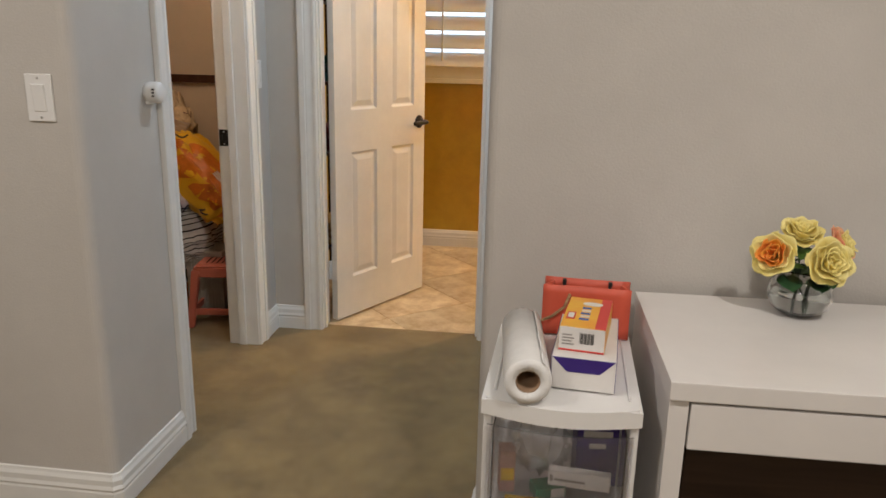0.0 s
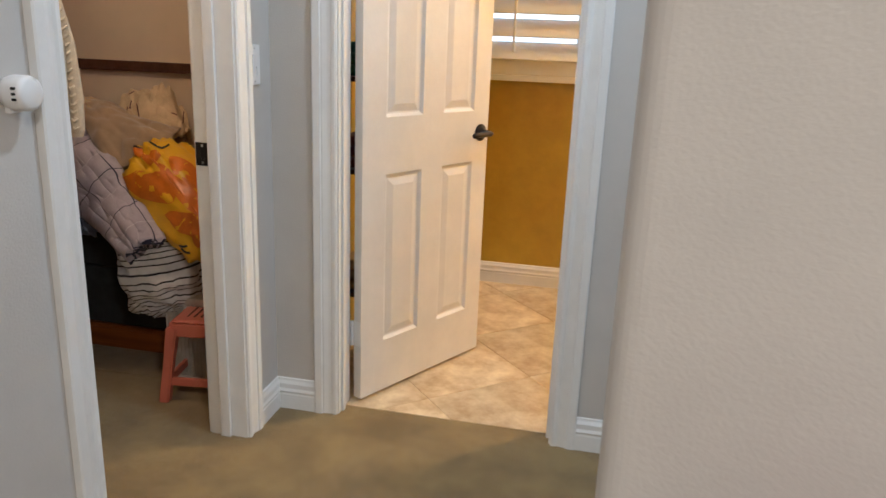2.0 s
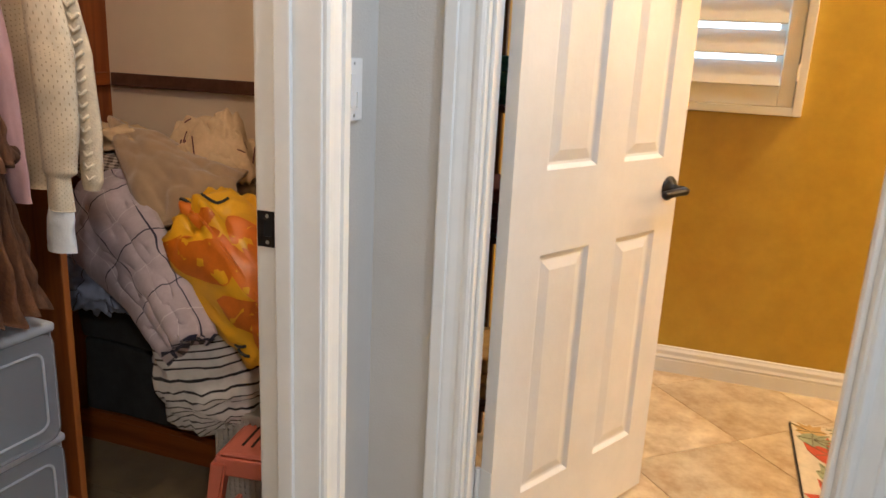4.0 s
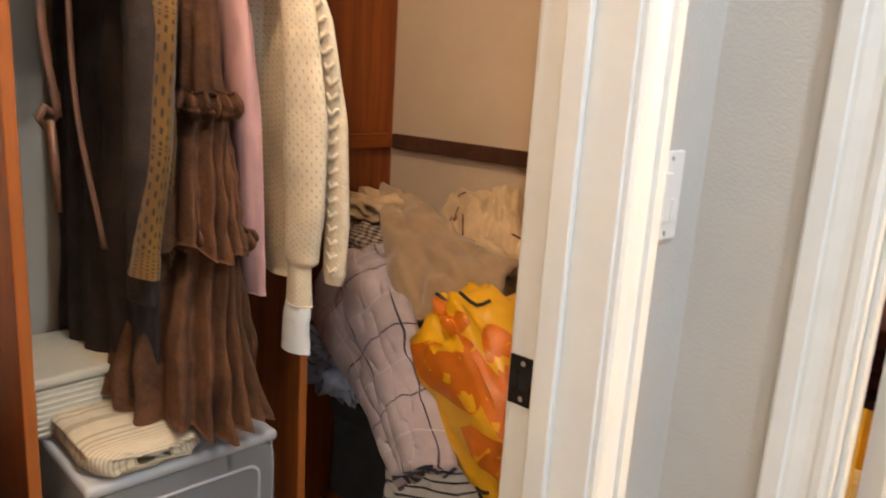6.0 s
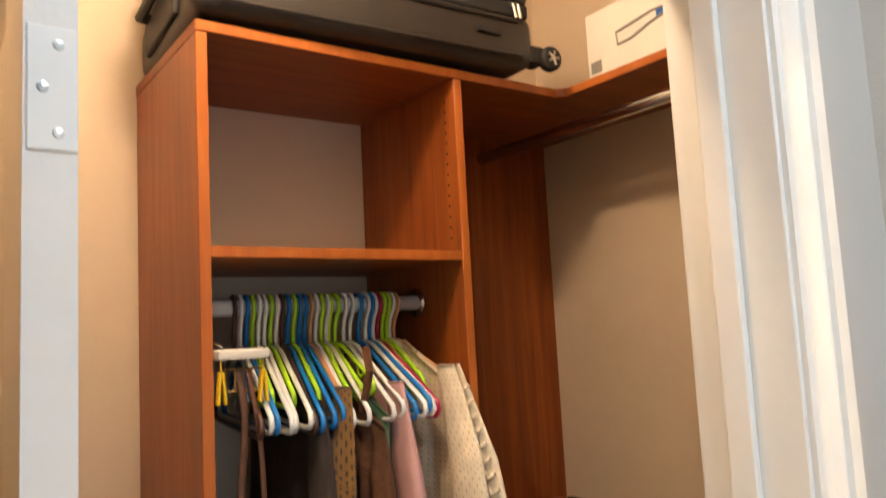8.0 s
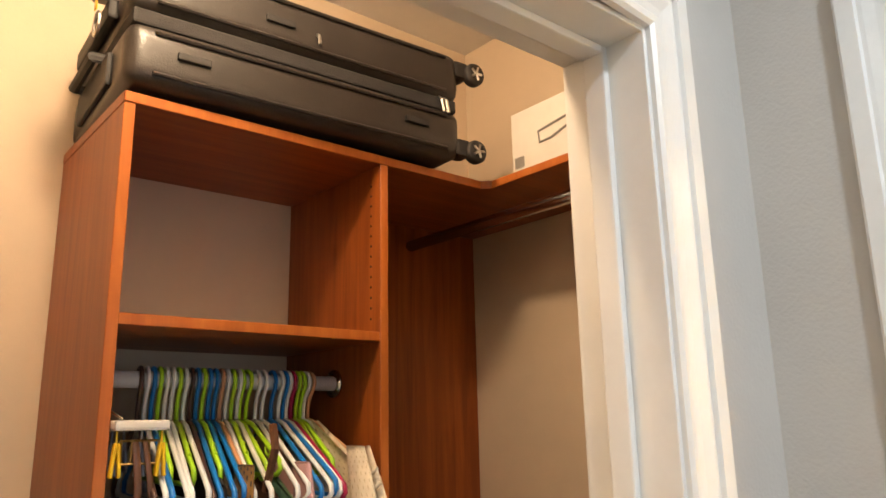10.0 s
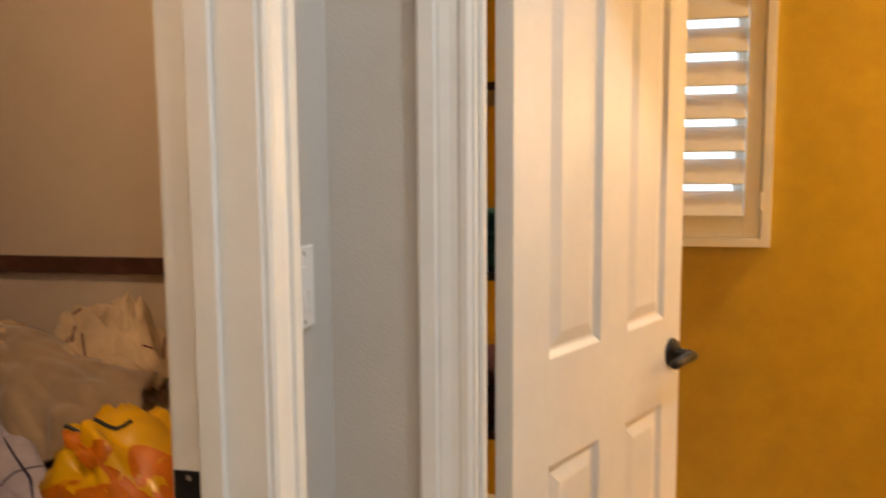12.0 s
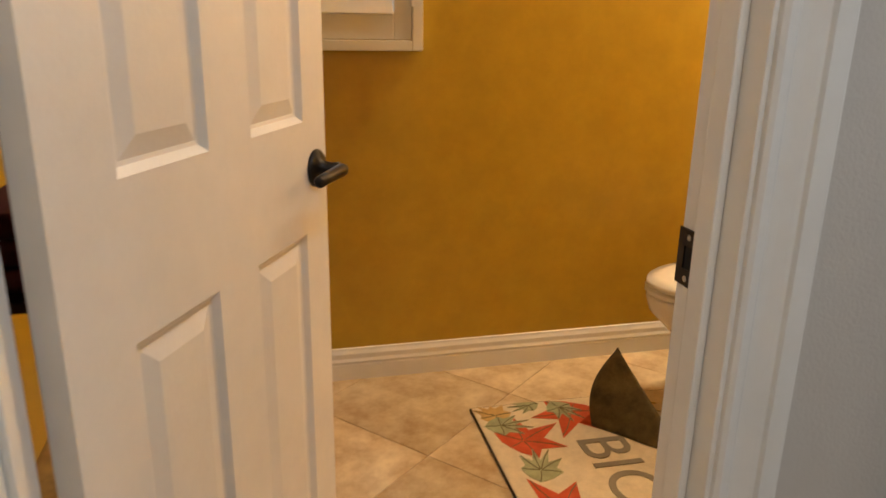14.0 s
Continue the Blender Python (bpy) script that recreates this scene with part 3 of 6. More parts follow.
board("edge_band", (UX + 0.02, 3.788, UTOP - TH), (WXB - 0.012, 3.7902, UTOP - 0.0005), M["edge"])
board("back_panel", (BACKX + 0.001, UY1 + TH, 0), (BACKX + 0.014, BACKY - 0.001, UTOP - TH), M["cherry_v"])
board("cleat", (BACKX + 0.014, UY1 + TH, 1.097), (BACKX + 0.028, BACKY - 0.02, 1.136), M["cherry_h"])
board("wall_rail", (BACKX + 0.03, BACKY - 0.018, 1.097), (WXB - 0.012, BACKY - 0.0005, 1.136), M["brown_strip"])
board("plinth_board", (BACKX + 0.014, 3.86, 0), (WXB - 0.08, 3.878, 0.08), M["cherry_x"])
board("bottom_shelf", (BACKX + 0.014, 3.86, 0.0805), (WXB - 0.08, BACKY - 0.002, 0.0995), M["cherry_x"])
ROD_X, ROD_Z = -1.445, 1.675
world_part("hanging_rod", tube([(ROD_X, UY0 + TH, ROD_Z), (ROD_X, UY1, ROD_Z)], 0.0155, 14), M["white_plastic"], org, "white painted hanging rod", True)
world_part("hanging_rod", tube([(BACKX + 0.014, 3.85, 2.072), (WXB - 0.012, 3.85, 2.072)], 0.0155, 14), M["chrome"], org, "chrome hanging rod", True)
for py in (UY0 + TH, UY1 - 0.008):
    bm = bmesh.new()
    add_lathe(bm, [(0.03, 0), (0.03, 0.005), (0.021, 0.008)], 20)
    bmesh.ops.rotate(bm, verts=bm.verts, cent=(0, 0, 0), matrix=Matrix.Rotation(radians(-90), 3, "X"))
    bmesh.ops.translate(bm, verts=bm.verts, vec=(ROD_X, py, ROD_Z))
    world_part("rod_socket", bm, M["chrome"], org, "", True)
for k in range(14):
    bm = bmesh.new()
    add_lathe(bm, [(0.003, 0), (0.0025, 0.0008)], 8)
    bmesh.ops.rotate(bm, verts=bm.verts, cent=(0, 0, 0), matrix=Matrix.Rotation(radians(90), 3, "X"))
    bmesh.ops.translate(bm, verts=bm.verts, vec=(UX - 0.035, UY1, 1.80 + 0.022 * k))
    world_part("pin_hole", bm, M["hole"], org)

# ---- hangers ----
PLASTIC = {
    "white": material("white_hanger_plastic", (0.80, 0.79, 0.76), 0.3, vary=0.02),
    "lime": material("lime_hanger_plastic", (0.42, 0.72, 0.02), 0.3, vary=0.03),
    "blue": material("blue_hanger_plastic", (0.01, 0.17, 0.50), 0.3, vary=0.03),
    "crimson": material("crimson_hanger_plastic", (0.38, 0.008, 0.06), 0.3, vary=0.03),
    "peach": material("peach_hanger_plastic", (0.62, 0.32, 0.16), 0.35, vary=0.03),
    "brown": material("brown_hanger_plastic", (0.07, 0.03, 0.02), 0.35, vary=0.05),
}


def hanger(y, colour, turn=0.0, half=0.205, drop=0.0):
    if colour == "lime":
        half, drop = 0.140, drop - 0.035
    """A tubular hanger on the rod: its hook runs over the rod, its arms lie across it."""
    t = thing("clothes_hanger", (ROD_X, y, ROD_Z), colour + " tubular plastic clothes hanger on the closet rod", "hanger", group="closet hangers", rz=turn)
    hook = [(-0.012, 0, 0.0)] + [(0.0215 * math.cos(radians(a)), 0, 0.0215 * math.sin(radians(a))) for a in range(160, -31, -19)] + [(0.006, 0, -0.03), (0.0, 0, -0.05), (0.0, 0, -0.075)]
    mat = PLASTIC[colour]
    part("hook", tube([(x, 0, z) for x, _, z in hook], 0.0042, 7), mat, t, smooth=True)
    z0, z1 = -0.075, -0.19 - drop
    loop = [(0, 0, z0), (0.03, 0, z0 - 0.008), (half - 0.03, 0, z1 + 0.024), (half - 0.004, 0, z1 + 0.008), (half, 0, z1 - 0.006), (half - 0.010, 0, z1 - 0.016), (half - 0.03, 0, z1 - 0.018)]
    ring = loop + [(-x, y2, z) for x, y2, z in loop[::-1]][:-1]
    part("frame", tube(ring, 0.0048, 7, closed=True), mat, t, smooth=True)
    if colour in ("lime", "peach"):
        for s in (-1, 1):
            part("notch_hook", tube([(s * 0.085, 0, -0.112), (s * 0.085, 0, -0.134), (s * 0.098, 0, -0.142), (s * 0.107, 0, -0.130)], 0.0036, 6), mat, t, smooth=True)
    return t


row = ["brown", "white", "blue", "lime", "white", "white", "lime", "white", "brown", "blue", "lime", "blue", "blue", "peach", "white", "lime", "white"]
for k, colour in enumerate(row):
    hanger(3.068 + 0.0118 * k, colour, turn=-6 - 3 * random.random(), drop=0.012 * random.random())
for y, colour, turn in ((3.262, "lime", -3), (3.276, "lime", 2), (3.296, "white", -4), (3.310, "white", -2), (3.330, "blue", -3), (3.346, "white", -2), (3.356, "blue", -2), (3.364, "white", -2), (3.374, "crimson", -2), (3.386, "lime", -6), (3.396, "lime", -2), (3.404, "white", 6), (3.414, "peach", 8)):
    hanger(y, colour, turn, 0.222 if y > 3.32 else 0.205, drop=0.01 * random.random())

# clip hanger with pegs at the near end of the rod
t = thing("clip_hanger", (-1.355, 2.995, ROD_Z), "white clip hanger with yellow and grey pegs", "hanger")
M["peg_yellow"] = material("yellow_peg_plastic", (0.75, 0.48, 0.01), 0.35, vary=0.03)
M["peg_grey"] = material("grey_peg_plastic", (0.22, 0.25, 0.32), 0.35, vary=0.03)
part("hook", tube([(-0.10, 0.0, 0.02), (-0.088, 0, 0.024), (-0.072, 0, 0.012), (-0.07, 0.004, -0.02), (-0.05, 0.01, -0.055), (0.0, 0.02, -0.07)], 0.0025, 7), M["chrome"], t, smooth=True)
part("bar", box((-0.09, -0.02, -0.09), (0.10, 0.065, -0.074), 0.005), M["white_plastic"], t, "white plastic clip bar")
for px, py, colour in ((0.085, -0.012, "peg_yellow"), (0.09, 0.055, "peg_yellow"), (0.02, 0.0, "peg_grey"), (0.075, 0.028, "peg_grey"), (-0.05, 0.04, "peg_grey")):
    bm = bmesh.new()
    for s in (-1, 1):
        add_box(bm, (px - 0.006, py + s * 0.004 - 0.0025, -0.160), (px + 0.006, py + s * 0.004 + 0.0025, -0.108), 0.0015, 1, rot=Matrix.Rotation(radians(s * 5), 3, "X"))
    add_tube(bm, [(px, py, -0.112), (px, py, -0.09)], 0.0018, 6)
    part("peg", bm, M[colour], t, colour.split("_")[1] + " plastic peg")

# ---- hanging clothes ----
M["coat"] = material("dark_brown_wool", (0.035, 0.022, 0.016), 0.95, vary=0.2, scale=30, bump=0.4, bump_scale=300)
M["openwork"] = pattern("olive_brown_openwork_knit", (0.17, 0.08, 0.008), (0.03, 0.013, 0.004), "holes", 36, 34, width=0.06)
M["openwork_sleeve"] = pattern("olive_brown_openwork_sleeve", (0.17, 0.08, 0.008), (0.03, 0.013, 0.004), "holes", 36, 15, width=0.06)
M["dress"] = material("brown_crinkled_linen", (0.115, 0.042, 0.013), 0.9, vary=0.22, scale=22, bump=0.5, bump_scale=140)
M["green"] = material("sage_green_knit", (0.13, 0.25, 0.13), 0.9, vary=0.1, scale=40, bump=0.4, bump_scale=300)
M["pink"] = material("dusty_pink_cotton", (0.52, 0.29, 0.27), 0.8, vary=0.06, scale=12, bump=0.15, bump_scale=200)
M["cream"] = pattern("cream_pointelle_knit", (0.72, 0.60, 0.42), (0.40, 0.29, 0.17), "holes", 58, 60, width=0.022)
M["cream_sleeve"] = pattern("cream_pointelle_sleeve", (0.72, 0.60, 0.42), (0.40, 0.29, 0.17), "holes", 60, 28, width=0.022)
M["cable"] = material("cream_cable_knit", (0.72, 0.60, 0.43), 0.9, vary=0.08, scale=40, bump=0.6, bump_scale=260)
M["underlayer"] = material("white_cotton", (0.75, 0.74, 0.72), 0.85, vary=0.04, scale=20, bump=0.2, bump_scale=200)
M["belt"] = material("brown_leather", (0.13, 0.055, 0.028), 0.45, vary=0.15, scale=40, bump=0.15, bump_scale=200)


def drape(name, y, z_top, z_bot, half_top, half_bot, thick, mat, label, category, folds=5, depth=0.012, shift=0.0, turn=0.0, seed=0, centre=ROD_X, slope=0.33):
    """A garment hanging from its hanger: a flattened, folded tube across the rod."""
    t = thing(name, (centre, y, z_top), label, category, group="clothes on the closet rod", rz=turn)

    def body(u, v):
        s = u ** 0.9
        half = half_top + (half_bot - half_top) * s
        a = 2 * math.pi * v
        c, sn = math.cos(a), math.sin(a)
        grow = 0.25 + 0.75 * min(1, u * 3)
        x = half * math.copysign(abs(c) ** 0.8, c) + shift * u
        th = thick * grow + depth * u * math.sin(folds * x / max(half, 0.05) * 3 + seed + 2 * u)
        yy = th * math.copysign(abs(sn) ** 0.7, sn) + 0.012 * nz(x * 9, seed, u * 4) * u
        z = -(z_top - z_bot) * u - slope * abs(x) * (1 - u) * 1.6 + 0.012 * nz(x * 12, seed + 3, u) * u
        return (x, yy, z)
    wrap(body, 34, 72, "body", mat, t)
    return t


def sleeve(t, name, pts, radii, mat, folds=0.12, seed=0.0, label="", flat=0.42):
    """A sleeve of cloth along a line of points (in the garment's own metres)."""
    P = [Vector(p) for p in pts]

    def at(u):
        k = min(int(u * (len(P) - 1)), len(P) - 2)
        f = u * (len(P) - 1) - k
        f2 = f * f * (3 - 2 * f)
        return P[k].lerp(P[k + 1], f2), radii[k] + (radii[k + 1] - radii[k]) * f2

    def fn(u, v):
        c, r = at(u)
        a = 2 * math.pi * v
        q = r * (1 + folds * math.sin(3 * a + 6 * u + seed) + folds * nz(math.cos(a) * 2, math.sin(a) * 2 + seed, u * 7))
        return (c.x + q * math.cos(a), c.y + flat * q * math.sin(a), c.z + 0.15 * q * math.sin(5 * u))
    return wrap(fn, 40, 28, name, mat, t, label)


t = drape("coat", 3.165, 1.58, 0.72, 0.17, 0.19, 0.022, M["coat"], "dark brown wool coat hanging in the closet", "coat", seed=1)
sleeve(t, "sleeve", [(0.15, -0.005, -0.09), (0.19, -0.02, -0.24), (0.20, -0.03, -0.45), (0.20, -0.03, -0.66)], [0.026, 0.042, 0.042, 0.038], M["coat"], 0.10, 3.0)
t = drape("openwork_cardigan", 3.205, 1.585, 0.95, 0.19, 0.17, 0.018, M["openwork"], "olive brown openwork knit cardigan on a hanger", "cardigan", seed=2, folds=3)
sleeve(t, "sleeve", [(0.17, -0.005, -0.06), (0.215, -0.035, -0.22), (0.225, -0.055, -0.42), (0.22, -0.075, -0.58), (0.22, -0.08, -0.615)], [0.024, 0.040, 0.040, 0.036, 0.040], M["openwork_sleeve"], 0.08, 1.0)
t = drape("ruffle_dress", 3.258, 1.50, 1.20, 0.10, 0.13, 0.026, M["dress"], "brown crinkled linen dress with gathered ruffle tiers", "dress", folds=7, depth=0.01, seed=3, centre=-1.335)
for name, z0, z1, w0, w1, th0, th1 in (("middle_tier", -0.27, -0.50, 0.130, 0.160, 0.030, 0.055), ("skirt_tier", -0.49, -0.80, 0.145, 0.180, 0.050, 0.105)):
    def tier(u, v, z0=z0, z1=z1, w0=w0, w1=w1, th0=th0, th1=th1):
        a = 2 * math.pi * v
        k = 1 + (0.07 + 0.12 * u) * math.sin(19 * a + 2.6 * math.sin(3 * a) + 1.2 * math.sin(4 * u)) + 0.14 * nz(3 * math.cos(a), 3 * math.sin(a), u * 3 + z0) + 0.07 * nz(9 * math.cos(a), 9 * math.sin(a), u * 6 + z0)
        flare = 0.05 * math.exp(-((u - 0.03) / 0.03) ** 2)
        return ((w0 + (w1 - w0) * u + flare * 0.5) * k * math.cos(a) + 0.03 * u, (th0 + (th1 - th0) * u + flare * 0.5) * k * math.sin(a) - 0.03 * u, z0 + (z1 - z0) * u + 0.012 * math.sin(6 * a) * u)
    wrap(tier, 36, 150, name, M["dress"], t)
    def ruffle(u, v, z0=z0, w0=w0, th0=th0):
        a = 2 * math.pi * v
        k = 1.0 + 0.10 * math.sin(26 * a) + 0.12 * math.sin(math.pi * u)
        return (w0 * 1.12 * k * math.cos(a), th0 * 1.45 * k * math.sin(a), z0 + 0.022 - 0.036 * u + 0.005 * math.sin(17 * a))
    wrap(ruffle, 8, 180, "ruffle", M["dress"], t)
part("strap", tube([(0.06, -0.02, -0.02), (0.09, -0.02, 0.05), (0.07, -0.015, 0.09)], 0.008, 6), M["dress"], t)
t = drape("knit_blouse", 3.285, 1.56, 1.24, 0.185, 0.10, 0.018, M["green"], "sage green knit blouse on a lime hanger", "blouse", folds=4, seed=4, shift=0.05)
t = drape("pink_shirt", 3.318, 1.585, 0.98, 0.155, 0.19, 0.022, M["pink"], "dusty pink long-sleeved shirt on a white hanger", "shirt", folds=3, depth=0.016, seed=5)
sleeve(t, "sleeve", [(0.16, -0.005, -0.06), (0.205, -0.012, -0.22), (0.235, -0.015, -0.40), (0.245, -0.01, -0.60), (0.25, -0.005, -0.67)], [0.026, 0.042, 0.042, 0.036, 0.03], M["pink"], 0.10, 2.0)
t = drape("cream_sweater", 3.412, 1.60, 0.92, 0.20, 0.20, 0.026, M["cream"], "cream pointelle knit sweater with cable trim on a hanger", "sweater", folds=2, depth=0.012, seed=6, centre=-1.41)
sleeve(t, "sleeve", [(0.165, -0.012, -0.05), (0.225, -0.020, -0.22), (0.255, -0.024, -0.40), (0.262, -0.026, -0.55), (0.258, -0.028, -0.63), (0.252, -0.03, -0.64), (0.252, -0.03, -0.71)], [0.026, 0.044, 0.052, 0.050, 0.044, 0.030, 0.034], M["cream_sleeve"], 0.07, 0.0)
sleeve(t, "cable_trim", [(0.175, 0.01, -0.05), (0.248, 0.012, -0.22), (0.292, 0.012, -0.40), (0.308, 0.010, -0.56), (0.304, 0.008, -0.65), (0.300, 0.008, -0.67)], [0.006, 0.026, 0.030, 0.030, 0.028, 0.02], M["cable"], 0.05, 0.0, "cream cable-knit edge")
for k in range(23):
    zz = -0.10 - 0.025 * k
    xx = 0.192 + 0.30 * min(1, k / 9) * 0.30 + 0.015 * max(0, k - 9) / 14
    part("cable_stitch", tube([(xx - 0.002, 0.001, zz + 0.012), (xx + 0.012, -0.003, zz), (xx + 0.026, 0.001, zz + 0.012)], 0.0042, 6), M["cable"], t, smooth=True)
sleeve(t, "under_cuff", [(0.252, -0.028, -0.69), (0.248, -0.03, -0.75), (0.244, -0.03, -0.80)], [0.030, 0.035, 0.038], M["underlayer"], 0.06, 0.4, "white cotton cuff")
for by, bz, lean, tail in ((3.020, 0.36, 0.01, "knot"), (3.036, 0.56, 0.045, "plain")):
    t = thing("leather_belt", (-1.37, by, 1.57), "brown leather belt hanging from the closet rod", "belt", group="belts")
    n = 14
    def strap(u, v, bz=bz, lean=lean, by=by):
        z = -u * bz
        return (0.10 + 0.10 * u * lean * 5 + 0.004 * math.sin(9 * u), -0.010 + lean * u + 0.006 * math.sin(7 * u) + (v - 0.5) * (0.011 if lean < 0.02 else 0.008), z)
    surface(strap, 24, 2, 0.004, "strap", M["belt"], t)
    if tail == "knot":
        part("knot", tube([(0.105, -0.012, -0.345), (0.112, -0.026, -0.36), (0.10, -0.012, -0.375), (0.095, 0.006, -0.36), (0.106, -0.008, -0.35)], 0.0055, 8, closed=True), M["belt"], t, smooth=True)
        part("belt_end", tube([(0.105, -0.006, -0.365), (0.108, -0.004, -0.43), (0.106, -0.001, -0.50)], 0.006, 6, radii=[0.006, 0.007, 0.004]), M["belt"], t, smooth=True)
    bm = tube([(0.10, -0.03, 0.0), (0.10, 0.012, 0.0), (0.10, 0.012, -0.035), (0.10, -0.03, -0.035)], 0.003, 6, closed=True)
    part("buckle", bm, material("old_brass", (0.45, 0.33, 0.15), 0.3, metal=1.0), t, "brass belt buckle")

# ---- suitcase on the top shelf ----
M["shell"] = material("charcoal_suitcase_shell", (0.026, 0.022, 0.020), 0.33, vary=0.10, scale=9, bump=0.15, bump_scale=300)
M["rubber"] = material("black_rubber", (0.014, 0.013, 0.013), 0.6, vary=0.1)
M["zip"] = material("black_zip_tape", (0.02, 0.018, 0.018), 0.8, vary=0.1, bump=0.4, bump_scale=400)
case = thing("suitcase", (-1.45, 3.33, UTOP), "charcoal hard-shell suitcase lying on its side on the closet top shelf", "suitcase", rz=-3)
for z0, z1, nm in ((0.012, 0.128, "half_shell"), (0.150, 0.268, "half_shell")):
    part(nm, box((-0.215, -0.375, z0), (0.215, 0.345, z1), 0.034, 4), M["shell"], case, smooth=True)
part("zip_band", box((-0.206, -0.366, 0.124), (0.206, 0.336, 0.154), 0.005), M["zip"], case)
for zz in (0.032, 0.108, 0.168, 0.250):
    part("rib", tube([(0.2165, -0.33, zz), (0.2165, 0.30, zz)], 0.004, 6), M["shell"], case)
for yy, zz in ((0.31, 0.045), (0.31, 0.235), (0.31, 0.14)):
    if zz != 0.14:
        for xx in (-0.17, 0.19):
            w = part("wheel_fork", box((xx - 0.022, yy + 0.02, zz - 0.02), (xx + 0.022, yy + 0.062, zz + 0.02), 0.008), M["rubber"], case)
            bm = bmesh.new()
            add_lathe(bm, [(0.010, -0.013), (0.024, -0.012), (0.027, -0.007), (0.027, 0.007), (0.024, 0.012), (0.010, 0.013)], 20)
            bmesh.ops.rotate(bm, verts=bm.verts, cent=(0, 0, 0), matrix=Matrix.Rotation(radians(90), 3, "Y"))
            bmesh.ops.translate(bm, verts=bm.verts, vec=(xx + 0.02, yy + 0.075, zz - 0.005))
            wheel = part("wheel", bm, M["rubber"], case, "black rubber caster wheel", True)
            for q in range(5):
                a = q * 2 * math.pi / 5
                b2 = tube([(xx + 0.034, yy + 0.075, zz - 0.005), (xx + 0.034, yy + 0.075 + 0.016 * math.cos(a), zz - 0.005 + 0.016 * math.sin(a))], 0.003, 5)
                sp = part("spoke", b2, M["steel"], wheel)
for yy, zz in ((-0.26, 0.075), (0.22, 0.075), (-0.10, 0.205)):
    part("side_foot", box((0.213, yy - 0.03, zz - 0.007), (0.222, yy + 0.03, zz + 0.007), 0.003), M["rubber"], case)
for yy in (0.285, 0.297):
    part("zip_pull", tube([(0.210, yy, 0.150), (0.222, yy, 0.140), (0.224, yy + 0.004, 0.112)], 0.004, 6), M["steel"], case, "steel zip pull")
part("zip_pull", tube([(0.210, -0.02, 0.205), (0.222, -0.02, 0.198), (0.224, -0.018, 0.178)], 0.004, 6), M["steel"], case, "steel zip pull")
part("end_handle", tube([(-0.08, -0.37, 0.10), (-0.08, -0.40, 0.10), (0.08, -0.40, 0.10), (0.08, -0.37, 0.10)], 0.010, 8), M["rubber"], case)
part("top_handle_plate", box((-0.12, -0.385, 0.035), (0.12, -0.372, 0.10), 0.008), M["rubber"], case)
part("telescopic_handle", box((-0.13, -0.392, 0.160), (0.13, -0.372, 0.200), 0.007), M["rubber"], case)
part("pull_tag", box((0.10, -0.415, 0.195), (0.16, -0.39, 0.212), 0.004), material("cream_tag_plastic", (0.6, 0.55, 0.45), 0.4), case, "cream plastic tag")
part("ring", tube([(0.11 + 0.022 * math.cos(a), -0.405, 0.15 + 0.022 * math.sin(a)) for a in [k * math.pi / 8 for k in range(16)]], 0.003, 6, closed=True), M["steel"], case, "steel ring")
part("ribbon", box((0.115, -0.412, 0.17), (0.130, -0.409, 0.285), 0.001, 1), M["peg_yellow"], case, "yellow luggage ribbon")

# white carton on the corner shelf
M["carton"] = material("white_carton", (0.74, 0.70, 0.64), 0.55, vary=0.03, scale=8)
M["print_grey"] = material("grey_print", (0.30, 0.28, 0.26), 0.55, vary=0.1)
M["print_blue"] = material("blue_print", (0.03, 0.12, 0.45), 0.5)
t = thing("carton", (-1.035, 3.912, UTOP), "white product carton with a grey appliance picture on the corner shelf", "carton", rz=-1)
part("carton_body", box((-0.165, -0.11, 0), (0.165, 0.11, 0.150), 0.0025), M["carton"], t)
bm = tube([(-0.075, -0.111, 0.055), (-0.078, -0.111, 0.082), (-0.03, -0.111, 0.088), (0.02, -0.111, 0.094), (0.055, -0.111, 0.092), (0.05, -0.111, 0.078), (0.01, -0.111, 0.070), (-0.04, -0.111, 0.056)], 0.003, 6, closed=True)
part("picture", bm, M["print_grey"], t, "grey printed appliance outline")
part("badge", box((0.03, -0.1115, 0.075), (0.06, -0.1095, 0.095)), M["print_blue"], t, "blue printed badge")
part("small_print", box((-0.155, -0.1115, 0.012), (-0.125, -0.1095, 0.038)), M["print_grey"], t, "grey printed panel")

# ---- bins and the heap in the closet ----
M["clear"] = material("frosted_clear_plastic", (0.86, 0.87, 0.88), 0.22, vary=0.02, transmission=0.8, spec=0.5)
M["frost"] = material("frosted_white_plastic", (0.86, 0.86, 0.87), 0.30, vary=0.03, transmission=0.5)
M["cloth_red"] = material("red_print", (0.55, 0.03, 0.04), 0.6)
M["skin_pink"] = material("pale_pink_packaging", (0.62, 0.38, 0.30), 0.6, vary=0.15, scale=30)


